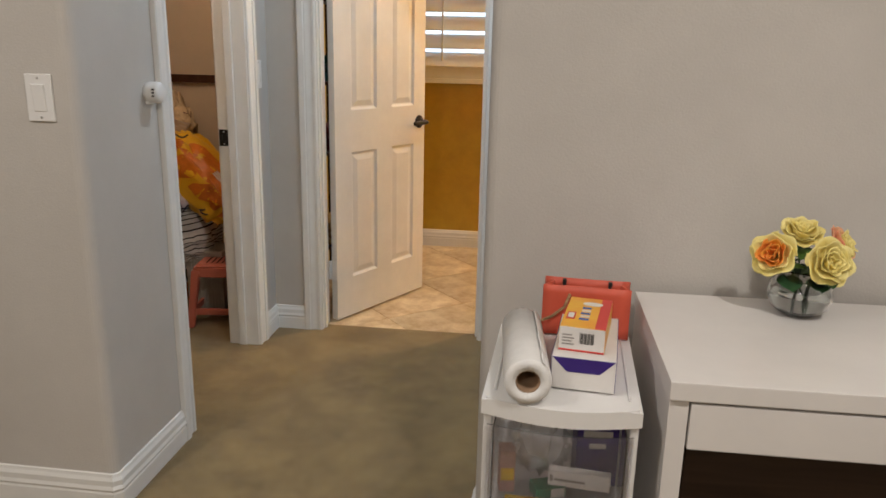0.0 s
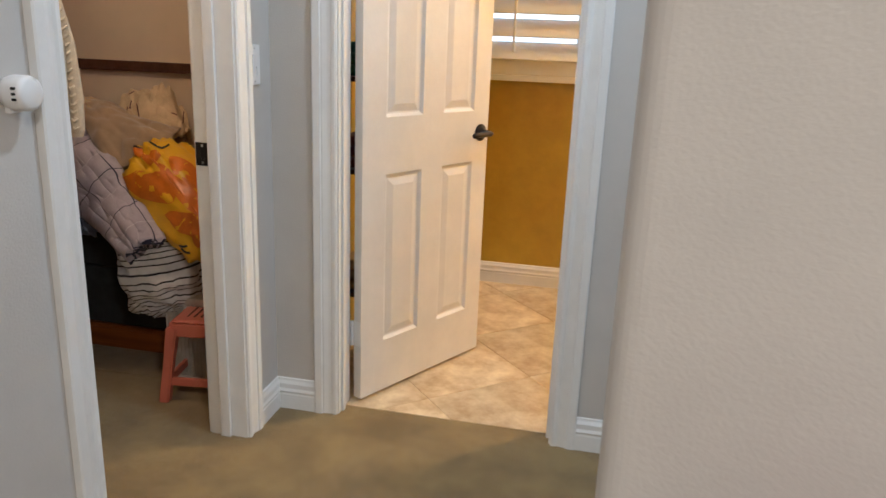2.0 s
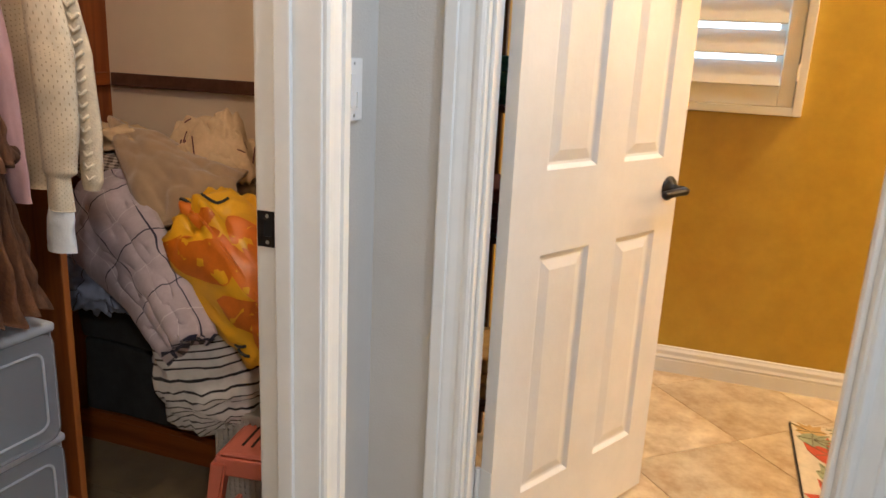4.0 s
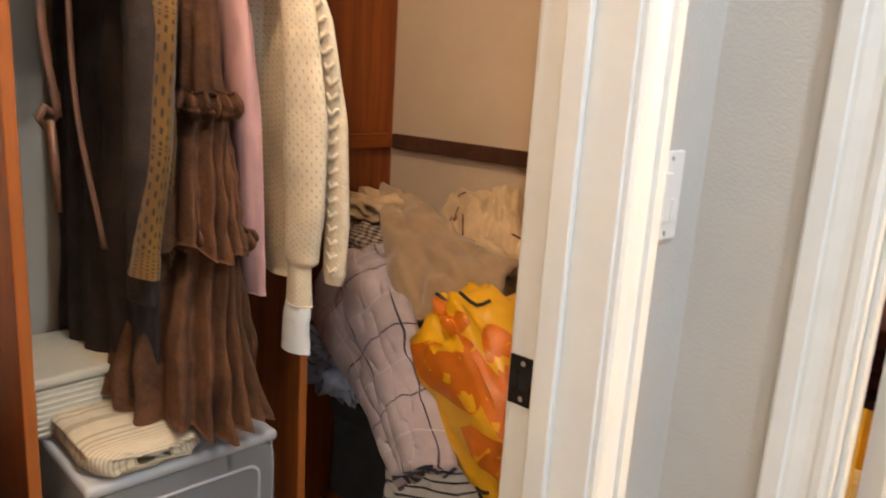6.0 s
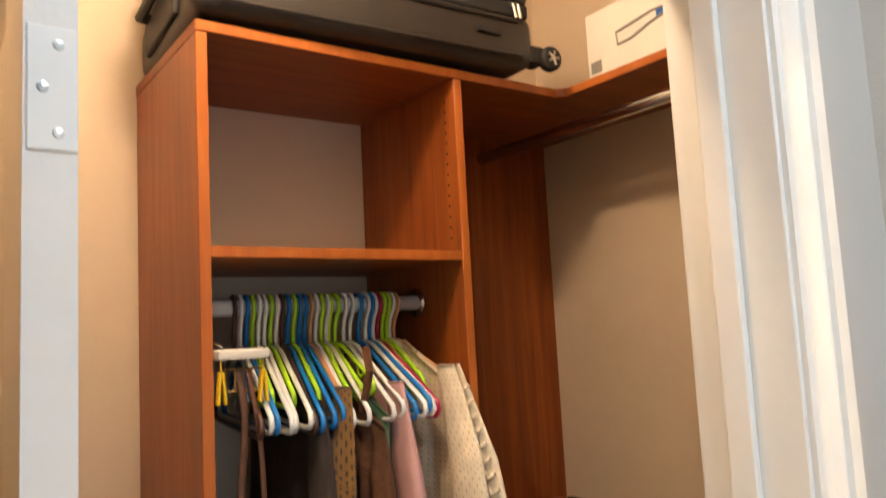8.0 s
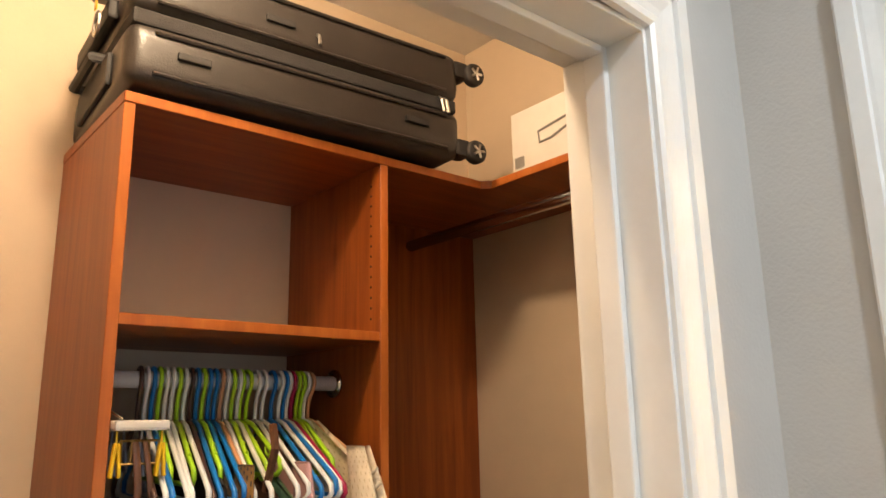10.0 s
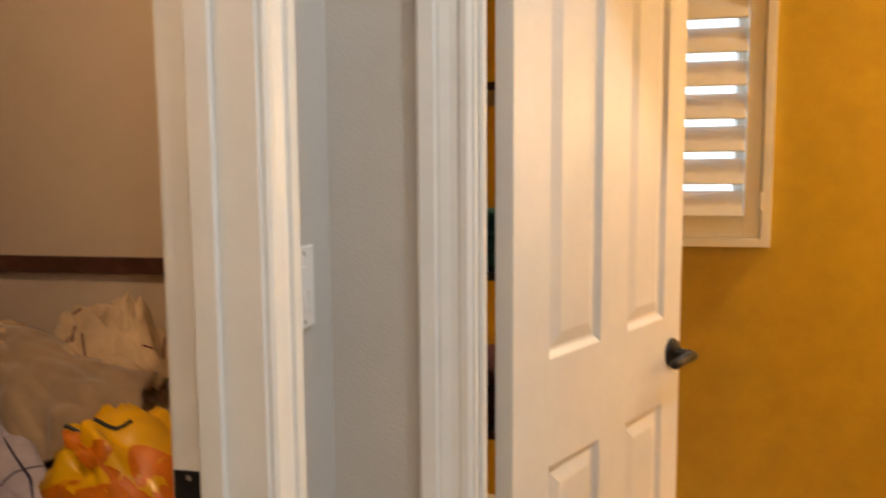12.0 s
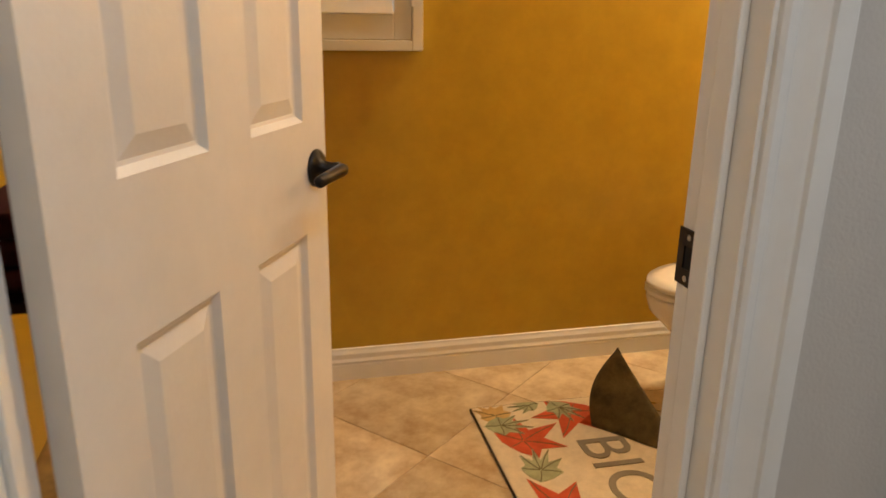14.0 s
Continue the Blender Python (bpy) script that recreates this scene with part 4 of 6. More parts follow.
def storage_bin(place, rz, h, label):
    t = thing("storage_bin", place, label, "storage bin", group="stacked closet bins", rz=rz)
    bm = bmesh.new()
    w, d = 0.165, 0.20
    add_box(bm, (-d, -w, 0.0), (d, w, 0.006), 0.002)
    add_box(bm, (-d, -w, 0.006), (d, -w + 0.004, h), 0.001, 1)
    add_box(bm, (-d, w - 0.004, 0.006), (d, w, h), 0.001, 1)
    add_box(bm, (-d, -w + 0.004, 0.006), (-d + 0.004, w - 0.004, h), 0.001, 1)
    part("bin_body", bm, M["frost"], t)
    bm = bmesh.new()
    poly = []
    for cx, cz, a0 in ((w - 0.03, h - 0.03, 0), (-w + 0.03, h - 0.03, 90), (-w + 0.03, 0.03, 180), (w - 0.03, 0.03, 270)):
        poly += arc(cx, cz, 0.03, a0, a0 + 90, 5)
    add_prism(bm, poly, 0, 0.006)
    bmesh.ops.rotate(bm, verts=bm.verts, cent=(0, 0, 0), matrix=Matrix(((0, 0, 1), (1, 0, 0), (0, 1, 0))))
    bmesh.ops.translate(bm, verts=bm.verts, vec=(d, 0, 0))
    flap = part("front_flap", bm, M["clear"], t, "rounded clear front flap")
    inner = [(d + 0.009, y * 0.80, h / 2 + (z - h / 2) * 0.72) for y, z in [(p[0], p[1]) for p in poly]]
    part("flap_rim", tube(inner, 0.003, 6, closed=True), M["frost"], flap)
    part("lid", box((-d - 0.006, -w - 0.006, h), (d + 0.01, w + 0.006, h + 0.022), 0.010, 3), M["frost"], t, "frosted white bin lid", True)
    part("lid_catch", box((d - 0.05, -0.03, h + 0.020), (d - 0.03, 0.03, h + 0.026), 0.002), M["frost"], t)
    return t


b1 = storage_bin((-1.40, 3.205, 0.10), -4, 0.25, "frosted clear front-opening storage bin in the organizer")
b2 = storage_bin((-1.385, 3.19, 0.375), -4, 0.25, "frosted clear front-opening storage bin stacked on another")
part("label_card", box((0.208, -0.115, 0.085), (0.2105, -0.035, 0.195), 0.0005, 1), M["skin_pink"], b2, "pale pink packaging seen behind the flap")
part("label_bar", box((0.2106, -0.115, 0.095), (0.2115, -0.075, 0.185), 0.0003, 1), M["cloth_red"], b2, "red printed strip")
t = thing("plastic_tub", (-1.50, 3.08, 0.647), "white plastic tub standing on the storage bin", "tub")
M["ribbed"] = pattern("cream_ribbed_cotton", (0.66, 0.56, 0.40), (0.42, 0.33, 0.21), "stripes", 26, 10, width=0.30)
M["ivory"] = material("ivory_plastic", (0.66, 0.58, 0.44), 0.4, vary=0.03)
part("tub_body", box((-0.10, -0.075, 0), (0.12, 0.10, 0.10), 0.022, 3), M["ivory"], t, smooth=True)
for k in range(8):
    part("rib", box((-0.08, -0.0775, 0.012 + 0.011 * k), (0.1215, 0.08, 0.018 + 0.011 * k), 0.002, 1), M["ivory"], t)
part("tub_lid", box((-0.105, -0.08, 0.10), (0.125, 0.105, 0.118), 0.006, 2), M["ivory"], t)

M["maroon"] = material("maroon_fabric", (0.10, 0.012, 0.02), 0.7, vary=0.15, scale=30, bump=0.3, bump_scale=300)
t = thing("duffel_bag", (-1.40, 2.812, 0), "maroon fabric duffel bag beside the organizer", "bag")
def duf(u, v):
    a = 2 * math.pi * v
    x = -0.20 + 0.40 * u
    e = max(0.05, 1 - abs(2 * u - 1) ** 5)
    return (x * 0.95, (0.118 * e + 0.01 * nz(u * 6, v * 6, 1)) * math.copysign(abs(math.cos(a)) ** 0.7, math.cos(a)), 0.41 + 0.405 * e * math.copysign(abs(math.sin(a)) ** 0.8, math.sin(a)))
wrap(duf, 30, 40, "bag_body", M["maroon"], t)
part("handle", tube([(-0.10, 0.0, 0.775), (-0.08, 0, 0.84), (0.08, 0, 0.84), (0.10, 0, 0.775)], 0.011, 8), M["maroon"], t)

M["dark_fabric"] = material("charcoal_nonwoven_fabric", (0.045, 0.045, 0.045), 0.9, vary=0.12, scale=20, bump=0.35, bump_scale=320)
t = thing("fabric_box", (-1.38, 3.83, 0.0), "charcoal fabric storage box under the heap of bedding", "storage box")
def sag(bm):
    for v in bm.verts:
        v.co.x += 0.012 * nz(v.co.x, v.co.y, v.co.z, 6)
        v.co.y += 0.018 * nz(v.co.x + 7, v.co.y, v.co.z, 5)
bm = box((-0.255, 0.035, 0.10), (0.30, 0.215, 0.34), 0.02, 3)
bmesh.ops.subdivide_edges(bm, edges=bm.edges, cuts=3, use_grid_fill=True)
sag(bm)
part("lower_box", bm, M["dark_fabric"], t, smooth=True)
bm = box((-0.25, 0.020, 0.345), (0.28, 0.21, 0.58), 0.025, 3)
bmesh.ops.subdivide_edges(bm, edges=bm.edges, cuts=3, use_grid_fill=True)
sag(bm)
part("upper_box", bm, M["dark_fabric"], t, smooth=True)

M["stripe"] = pattern("white_cotton_black_stripes", (0.68, 0.66, 0.64), (0.02, 0.02, 0.025), "stripes", 32, 10, width=0.22)
M["plaid"] = pattern("lilac_windowpane_quilt", (0.50, 0.43, 0.48), (0.02, 0.02, 0.05), "grid", 4, 2.2, width=0.02, line2=(0.62, 0.57, 0.60))
M["bluecloth"] = pattern("pale_blue_windowpane_cotton", (0.32, 0.37, 0.52), (0.03, 0.035, 0.07), "grid", 4, 6, width=0.03)
M["houndstooth"] = pattern("brown_white_small_check", (0.50, 0.42, 0.34), (0.06, 0.035, 0.03), "check", 26, 40)
M["taupe"] = material("taupe_fleece", (0.37, 0.255, 0.15), 0.95, vary=0.08, scale=12, bump=0.3, bump_scale=320, sheen=0.4)
M["printcream"] = material("cream_printed_cotton", (0.58, 0.42, 0.25), 0.85, vary=0.10, scale=12, bump=0.25, bump_scale=200)


M["yellow_bag"] = material("yellow_plastic_film", (0.82, 0.44, 0.006), 0.36, vary=0.06, scale=6, coat=0.15, bump=0.15, bump_scale=60)
M["orange_print"] = material("orange_print", (0.66, 0.17, 0.006), 0.4, vary=0.08, scale=20)


def cushion(name, label, category, place, size, mat, rot=(0, 0, 0), puff=0.5, crease=0.05, seed=0.0, nu=40, nv=56, part_name="cover"):
    """A stuffed, creased cloth shape: a soft box with folds."""
    t = thing(name, place, label, category)
    t.rotation_euler = [radians(a) for a in rot]
    sx, sy, sz = size

    def fn(u, v):
        a, th = 2 * math.pi * v, math.pi * (u * 0.96 + 0.02)
        p = lambda q, e: math.copysign(abs(q) ** e, q)
        x = p(math.cos(th), puff)
        r = abs(math.sin(th)) ** puff
        y, z = r * p(math.cos(a), puff), r * p(math.sin(a), puff)
        k = 1 + crease * nz(x * 2 + seed, y * 3, z * 3, 1.3) + crease * 0.7 * nz(x * 5 + seed, y * 6, z * 6, 1.2) + crease * 0.35 * math.sin(9 * x + 7 * y + 5 * nz(x, y, z + seed, 2))
        return (sx * x * k, sy * y * k, sz * z * k)
    wrap(fn, nu, nv, part_name, mat, t)
    return t


cushion("striped_duvet", "white duvet with thin black stripes bulging from the heap", "duvet", (-1.06, 3.80, 0.42), (0.20, 0.20, 0.155), M["stripe"], (0, 82, 10), 0.75, 0.10, 1.3)
cushion("folded_towel", "cream ribbed towel folded on the storage bin", "towel", (-1.30, 3.12, 0.672), (0.125, 0.095, 0.026), M["ribbed"], (0, 0, -4), 0.45, 0.05, 8.1)
# plaid quilt folded over the heap and hanging down its front
t = thing("plaid_quilt", (-1.30, 3.75, 0.5), "lilac quilt with a dark windowpane check folded over the heap", "quilt")
QL = [Vector(p) for p in ((-1.54, 3.74, 0.69), (-1.42, 3.70, 0.655), (-1.28, 3.67, 0.605), (-1.16, 3.635, 0.54), (-1.06, 3.605, 0.475))]
QR = [Vector(p) for p in ((-1.46, 3.90, 0.88), (-1.32, 3.80, 0.855), (-1.17, 3.70, 0.760), (-1.05, 3.65, 0.66), (-0.955, 3.605, 0.545))]
def quilt(u, v):
    k = min(int(u * 4), 3)
    f = u * 4 - k
    c = QL[k].lerp(QL[k + 1], f).lerp(QR[k].lerp(QR[k + 1], f), v)
    wave = 0.020 * nz(u * 4, v * 4, 2.0) + 0.012 * nz(u * 9, v * 9, 5.0)
    bulge = 0.045 * math.sin(math.pi * v) ** 0.6
    return c + Vector((-0.25, -0.75, 0.6)) * (wave + bulge) - t.location
surface(quilt, 50, 30, 0.055, "quilt_fold", M["plaid"], t)
cushion("crumpled_sheet", "pale blue checked sheet crumpled beside the quilt", "sheet", (-1.43, 3.735, 0.60), (0.11, 0.075, 0.085), M["bluecloth"], (20, 25, 15), 0.9, 0.34, 4.0)
cushion("checked_cushion", "small brown and white checked cushion in the heap", "cushion", (-1.45, 3.92, 0.875), (0.15, 0.11, 0.055), M["houndstooth"], (0, 5, 10), 0.8, 0.10, 2.2)
cushion("folded_shirt", "crumpled tan garment on top of the checked cushion", "garment", (-1.50, 3.93, 0.955), (0.11, 0.09, 0.042), M["printcream"], (0, 8, 20), 0.9, 0.30, 7.7)
# taupe throw hanging over the heap
t = thing("fleece_throw", (-1.25, 3.88, 0.8), "taupe fleece throw draped over the heap of bedding", "throw")
TC = [Vector(p) for p in ((-1.53, 3.94, 1.015), (-1.06, 3.93, 0.90), (-1.215, 3.715, 0.765), (-1.01, 3.78, 0.80))]
def throw(u, v):
    p = TC[0].lerp(TC[1], v).lerp(TC[2].lerp(TC[3], v), u)
    bulge = 0.075 * math.sin(math.pi * min(1, u * 0.9)) * math.sin(math.pi * (0.1 + 0.8 * v)) ** 0.7
    wave = 0.022 * nz(v * 4, u * 4, 9) + 0.010 * nz(v * 9, u * 9, 3) + 0.008 * math.sin(9 * v + 3 * u) * u
    return p + Vector((-0.1, -0.6, 0.75)) * (bulge + wave) - t.location
surface(throw, 36, 36, 0.012, "throw_cloth", M["taupe"], t)
cushion("heap_core", "taupe folded blanket under the throw", "blanket", (-1.16, 3.945, 0.76), (0.16, 0.09, 0.11), M["taupe"], (0, 18, 10), 0.8, 0.16, 3.0)
# crumpled printed top
t = thing("printed_top", (-1.20, 3.98, 0.955), "cream printed cotton top crumpled on the throw", "garment")
def crump(u, v):
    a, r = 2 * math.pi * v, 0.02 + 0.98 * u
    x, y = r * math.cos(a), r * math.sin(a)
    z = 0.070 * (1 - r ** 2) + 0.042 * nz(x * 2.2, y * 2.2, 4.1) + 0.030 * math.sin(8 * x - 5 * y + 4 * nz(x, y, 2, 1.7)) * (0.4 + 0.6 * r) + 0.018 * nz(x * 6, y * 6, 8) + 0.034 * (0.3 - abs(nz(x * 3 + 2 * y, y * 2.2, 11))) + 0.020 * (0.3 - abs(nz(x * 6, y * 4 + x * 2, 17)))
    return (0.155 * x * (1 + 0.15 * nz(x, y, 1)) , 0.115 * y - 0.02 * x, z - 0.30 * max(0, x - 0.1) * 0.30 - 0.05 * max(0, -y))
surface(crump, 44, 130, 0.004, "top_cloth", M["printcream"], t)
for k in range(12):
    u0, v0 = 0.35 + 0.5 * random.random(), random.random()
    p0, p1 = Vector(crump(u0, v0)), Vector(crump(min(0.98, u0 + 0.10), v0 + 0.03))
    part("printed_stroke", tube([p0 + Vector((0, -0.001, 0.003)), p0.lerp(p1, 0.5) + Vector((0, -0.001, 0.004)), p1 + Vector((0, -0.001, 0.003))], 0.002, 5), M["maroon"], t)
yb = cushion("yellow_plastic_bag", "glossy yellow plastic bag with orange flower print stuffed with bedding", "bag", (-0.915, 3.715, 0.675), (0.235, 0.12, 0.125), M["yellow_bag"], (8, 42, -6), 0.62, 0.12, 5.5)
M["print_white"] = material("white_print", (0.75, 0.72, 0.68), 0.5)
M["print_black"] = material("black_print", (0.02, 0.02, 0.02), 0.5)

t = thing("plastic_basket", (-0.93, 3.735, 0.0), "off-white perforated plastic basket under the yellow bag", "basket")
M["basket"] = material("offwhite_plastic", (0.50, 0.46, 0.40), 0.5, vary=0.1)
for z in (0.0, 0.31):
    part("rim", box((-0.075, -0.07, z), (0.11, 0.10, z + 0.02), 0.006), M["basket"], t)
part("basket_wall", box((-0.071, -0.060, 0.02), (0.106, 0.096, 0.31), 0.004), M["basket"], t)
for k in range(12):
    part("rib", box((-0.073 + 0.0157 * k, -0.068, 0.02), (-0.066 + 0.0157 * k, -0.064, 0.31)), M["basket"], t)
for k in range(20):
    part("slat", box((-0.073, -0.067, 0.03 + 0.0145 * k), (0.108, -0.065, 0.036 + 0.0145 * k)), M["basket"], t)

# ---- stool ----
M["coral"] = material("coral_pink_plastic", (0.56, 0.155, 0.10), 0.38, vary=0.05, scale=5)
stool = thing("step_stool", (-0.800, 3.632, 0), "small coral pink plastic stool with slotted top", "stool", rz=8)
SH = 0.285
part("seat", box((-0.105, -0.09, SH), (0.105, 0.09, SH + 0.014), 0.012, 3), M["coral"], stool, smooth=True)
for k in range(6):
    part("seat_slot", box((-0.068 + 0.024 * k, -0.05, SH + 0.0128), (-0.060 + 0.024 * k, 0.05, SH + 0.0146), 0.001, 1), M["hole"], stool)
part("apron", box((-0.110, -0.096, SH - 0.045), (0.110, -0.084, SH + 0.002), 0.004), M["coral"], stool)
part("apron", box((-0.110, 0.084, SH - 0.045), (0.110, 0.096, SH + 0.002), 0.004), M["coral"], stool)
part("apron", box((-0.116, -0.09, SH - 0.045), (-0.104, 0.09, SH + 0.002), 0.004), M["coral"], stool)
part("apron", box((0.104, -0.09, SH - 0.045), (0.116, 0.09, SH + 0.002), 0.004), M["coral"], stool)
for sx in (-1, 1):
    for sy in (-1, 1):
        bm = bmesh.new()
        top, bot = Vector((sx * 0.103, sy * 0.083, SH - 0.01)), Vector((sx * 0.135, sy * 0.112, 0.0))
        r = []
        for c, w in ((bot, 0.018), (bot.lerp(top, 0.5), 0.017), (top, 0.020)):
            r.append([bm.verts.new(c + Vector(q)) for q in ((-w, -w, 0), (w, -w, 0), (w, w, 0), (-w, w, 0))])
        for a, b in zip(r, r[1:]):
            for k in range(4):
                bm.faces.new((a[k], a[(k + 1) % 4], b[(k + 1) % 4], b[k]))
        bm.faces.new(r[0]); bm.faces.new(r[-1])
        bmesh.ops.bevel(bm, geom=list(bm.edges), offset=0.005, segments=2, affect="EDGES")
        part("leg", bm, M["coral"], stool)
for a, b in (((-0.125, -0.102, 0.075), (0.125, -0.102, 0.075)), ((-0.125, 0.102, 0.075), (0.125, 0.102, 0.075)), ((-0.125, -0.102, 0.075), (-0.125, 0.102, 0.075)), ((0.125, -0.102, 0.075), (0.125, 0.102, 0.075))):
    lo = [min(a[i], b[i]) - (0.007, 0.007, 0.015)[i] for i in range(3)]
    hi = [max(a[i], b[i]) + (0.007, 0.007, 0.015)[i] for i in range(3)]
    part("stretcher", box(lo, hi, 0.004), M["coral"], stool)

def free_part(ob, parent):
    """Hang a mesh built in world metres under a thing, without moving it."""
    m = Matrix.LocRotScale(parent.location, parent.rotation_euler, None)
    ob.parent = parent
    ob.matrix_parent_inverse = m.inverted()
    return ob


# seams, hems and prints on the bedding
qt = bpy.data.objects["plaid_quilt"]
def qpt(u, v):
    k = min(int(u * 4), 3)
    f = u * 4 - k
    c = QL[k].lerp(QL[k + 1], f).lerp(QR[k].lerp(QR[k + 1], f), v)
    wave = 0.020 * nz(u * 4, v * 4, 2.0) + 0.012 * nz(u * 9, v * 9, 5.0)
    return c + Vector((-0.25, -0.75, 0.6)) * (wave + 0.045 * math.sin(math.pi * v) ** 0.6)
for u0 in (0.995,):
    free_part(part("piping", tube([qpt(u0, v / 24) for v in range(25)], 0.006, 6), M["plaid"], None), qt)
for v0 in (0.0, 1.0):
    free_part(part("piping", tube([qpt(u / 40, v0) for u in range(41)], 0.006, 6), M["plaid"], None), qt)
th = bpy.data.objects["fleece_throw"]
def tpt(u, v):
    p = TC[0].lerp(TC[1], v).lerp(TC[2].lerp(TC[3], v), u)
    bulge = 0.075 * math.sin(math.pi * min(1, u * 0.9)) * math.sin(math.pi * (0.1 + 0.8 * v)) ** 0.7
    wave = 0.022 * nz(v * 4, u * 4, 9) + 0.010 * nz(v * 9, u * 9, 3) + 0.008 * math.sin(9 * v + 3 * u) * u
    return p + Vector((-0.1, -0.6, 0.75)) * (bulge + wave)
free_part(part("hem", tube([tpt(1.0, v / 30) for v in range(31)], 0.0065, 6), M["taupe"], None), th)
free_part(part("hem", tube([tpt(u / 30, 0.0) for u in range(31)], 0.007, 6), M["taupe"], None), th)

yb_obj = bpy.data.objects["yellow_plastic_bag"]
cover = yb_obj.children[0]
def on_cover(u, v, lift=0.002):
    """A point of the bag's cover a little proud of it, in the bag's own metres."""
    nu, nv = 40, 56
    co = cover.data.vertices[round(u * nu) * nv + round(v * nv) % nv]
    return co.co + co.normal * lift
def cover_at(u, v, lift):
    """The same between the cover's points."""
    nu, nv = 40, 56
    i, j = min(int(u * nu), nu - 1), int(v * nv)
    f, g = u * nu - i, v * nv - j
    vs = cover.data.vertices
    q = [vs[(i + a) * nv + (j + b) % nv] for a, b in ((0, 0), (1, 0), (0, 1), (1, 1))]
    w = ((1 - f) * (1 - g), f * (1 - g), (1 - f) * g, f * g)
    co, n = sum((a.co * k for a, k in zip(q, w)), Vector()), sum((a.normal * k for a, k in zip(q, w)), Vector()).normalized()
    return co + (n if n.dot(co) > 0 else -n) * lift


def printed_leaf(u, v, length, wide, turn, mat):
    """A leaf printed on the bag, following its cover."""
    bm = bmesh.new()
    rows = []
    n = 12
    for k in range(n + 1):
        s = k / n
        half = wide * math.sin(math.pi * s ** 0.8) ** 0.8 + 0.0006
        line = []
        for e in (-1, -0.5, 0, 0.5, 1):
            a, b = (s - 0.5) * length, e * half + 0.15 * length * math.sin(math.pi * s)
            uu = u + (a * math.cos(turn) - b * math.sin(turn)) / 0.58
            vv = v + (a * math.sin(turn) + b * math.cos(turn)) / 0.74
            line.append(bm.verts.new(cover_at(min(0.97, max(0.03, uu)), vv, 0.0022)))
        rows.append(line)
    for a, b in zip(rows, rows[1:]):
        for k in range(4):
            bm.faces.new((a[k], a[k + 1], b[k + 1], b[k]))
    part("leaf_print", bm, mat, yb_obj, smooth=True)


for u, v, ln, wd, tn in ((0.72, 0.36, 0.12, 0.026, 0.5), (0.60, 0.45, 0.15, 0.036, 1.0), (0.50, 0.34, 0.15, 0.036, 0.2), (0.42, 0.43, 0.14, 0.040, 0.9), (0.30, 0.37, 0.11, 0.030, 2.2), (0.33, 0.45, 0.10, 0.026, 0.2), (0.90, 0.42, 0.09, 0.026, 1.4), (0.52, 0.26, 0.16, 0.034, 0.1), (0.20, 0.46, 0.10, 0.026, 1.2), (0.16, 0.33, 0.10, 0.028, 0.4), (0.70, 0.52, 0.10, 0.020, 1.2)):
    printed_leaf(u, v, ln, wd, tn, M["orange_print"])
part("stem_print", tube([cover_at(0.85 - 0.05 * k, 0.40 - 0.03 * math.sin(k * 0.35), 0.001) for k in range(11)], 0.004, 5), M["orange_print"], yb_obj)
for mat_, strokes in ((M["print_white"], (((0.40, 0.30), (0.47, 0.30)), ((0.40, 0.315), (0.47, 0.315)), ((0.40, 0.33), (0.47, 0.33)), ((0.40, 0.30), (0.40, 0.33)), ((0.14, 0.50), (0.17, 0.50)), ((0.11, 0.48), (0.14, 0.49)))), (M["print_black"], (((0.80, 0.27), (0.70, 0.25)), ((0.83, 0.29), (0.80, 0.27)), ((0.36, 0.52), (0.40, 0.54)), ((0.33, 0.53), (0.38, 0.55)), ((0.92, 0.36), (0.95, 0.42))))):
    for p, q in strokes:
        part("print_stroke", tube([cover_at(p[0] + (q[0] - p[0]) * f, p[1] + (q[1] - p[1]) * f, 0.002) for f in (0, 0.33, 0.66, 1)], 0.004, 5), mat_, yb_obj)
part("tied_neck", tube([on_cover(0.0, 0.0, 0.0), on_cover(0.0, 0.0, 0.0) + Vector((0.02, 0.005, 0.01)), on_cover(0.0, 0.0, 0.0) + Vector((0.045, 0.0, 0.0))], 0.012, 8, radii=[0.03, 0.012, 0.028]), M["yellow_bag"], yb_obj, smooth=True)

# ---- desk ----
M["desk_white"] = material("white_laminate", (0.74, 0.71, 0.68), 0.36, vary=0.02, scale=5)
desk = thing("desk", (0.908, 1.606, 0), "white laminate desk with a shallow drawer against the wall", "desk", rz=0.5)
part("desktop", box((0, 0, 0.715), (1.20, 0.50, 0.75), 0.002), M["desk_white"], desk)
part("side_panel", box((0.002, 0.008, 0), (0.036, 0.492, 0.714), 0.0015), M["desk_white"], desk)
part("side_panel", box((1.164, 0.008, 0), (1.198, 0.492, 0.714), 0.0015), M["desk_white"], desk)
part("back_panel", box((0.036, 0.44, 0.28), (1.164, 0.458, 0.714), 0.0015), M["desk_white"], desk)
part("drawer_front", box((0.039, 0.004, 0.622), (1.161, 0.022, 0.709), 0.0015), M["desk_white"], desk)
part("drawer_box", box((0.06, 0.022, 0.63), (1.14, 0.40, 0.70), 0.001), M["desk_white"], desk)

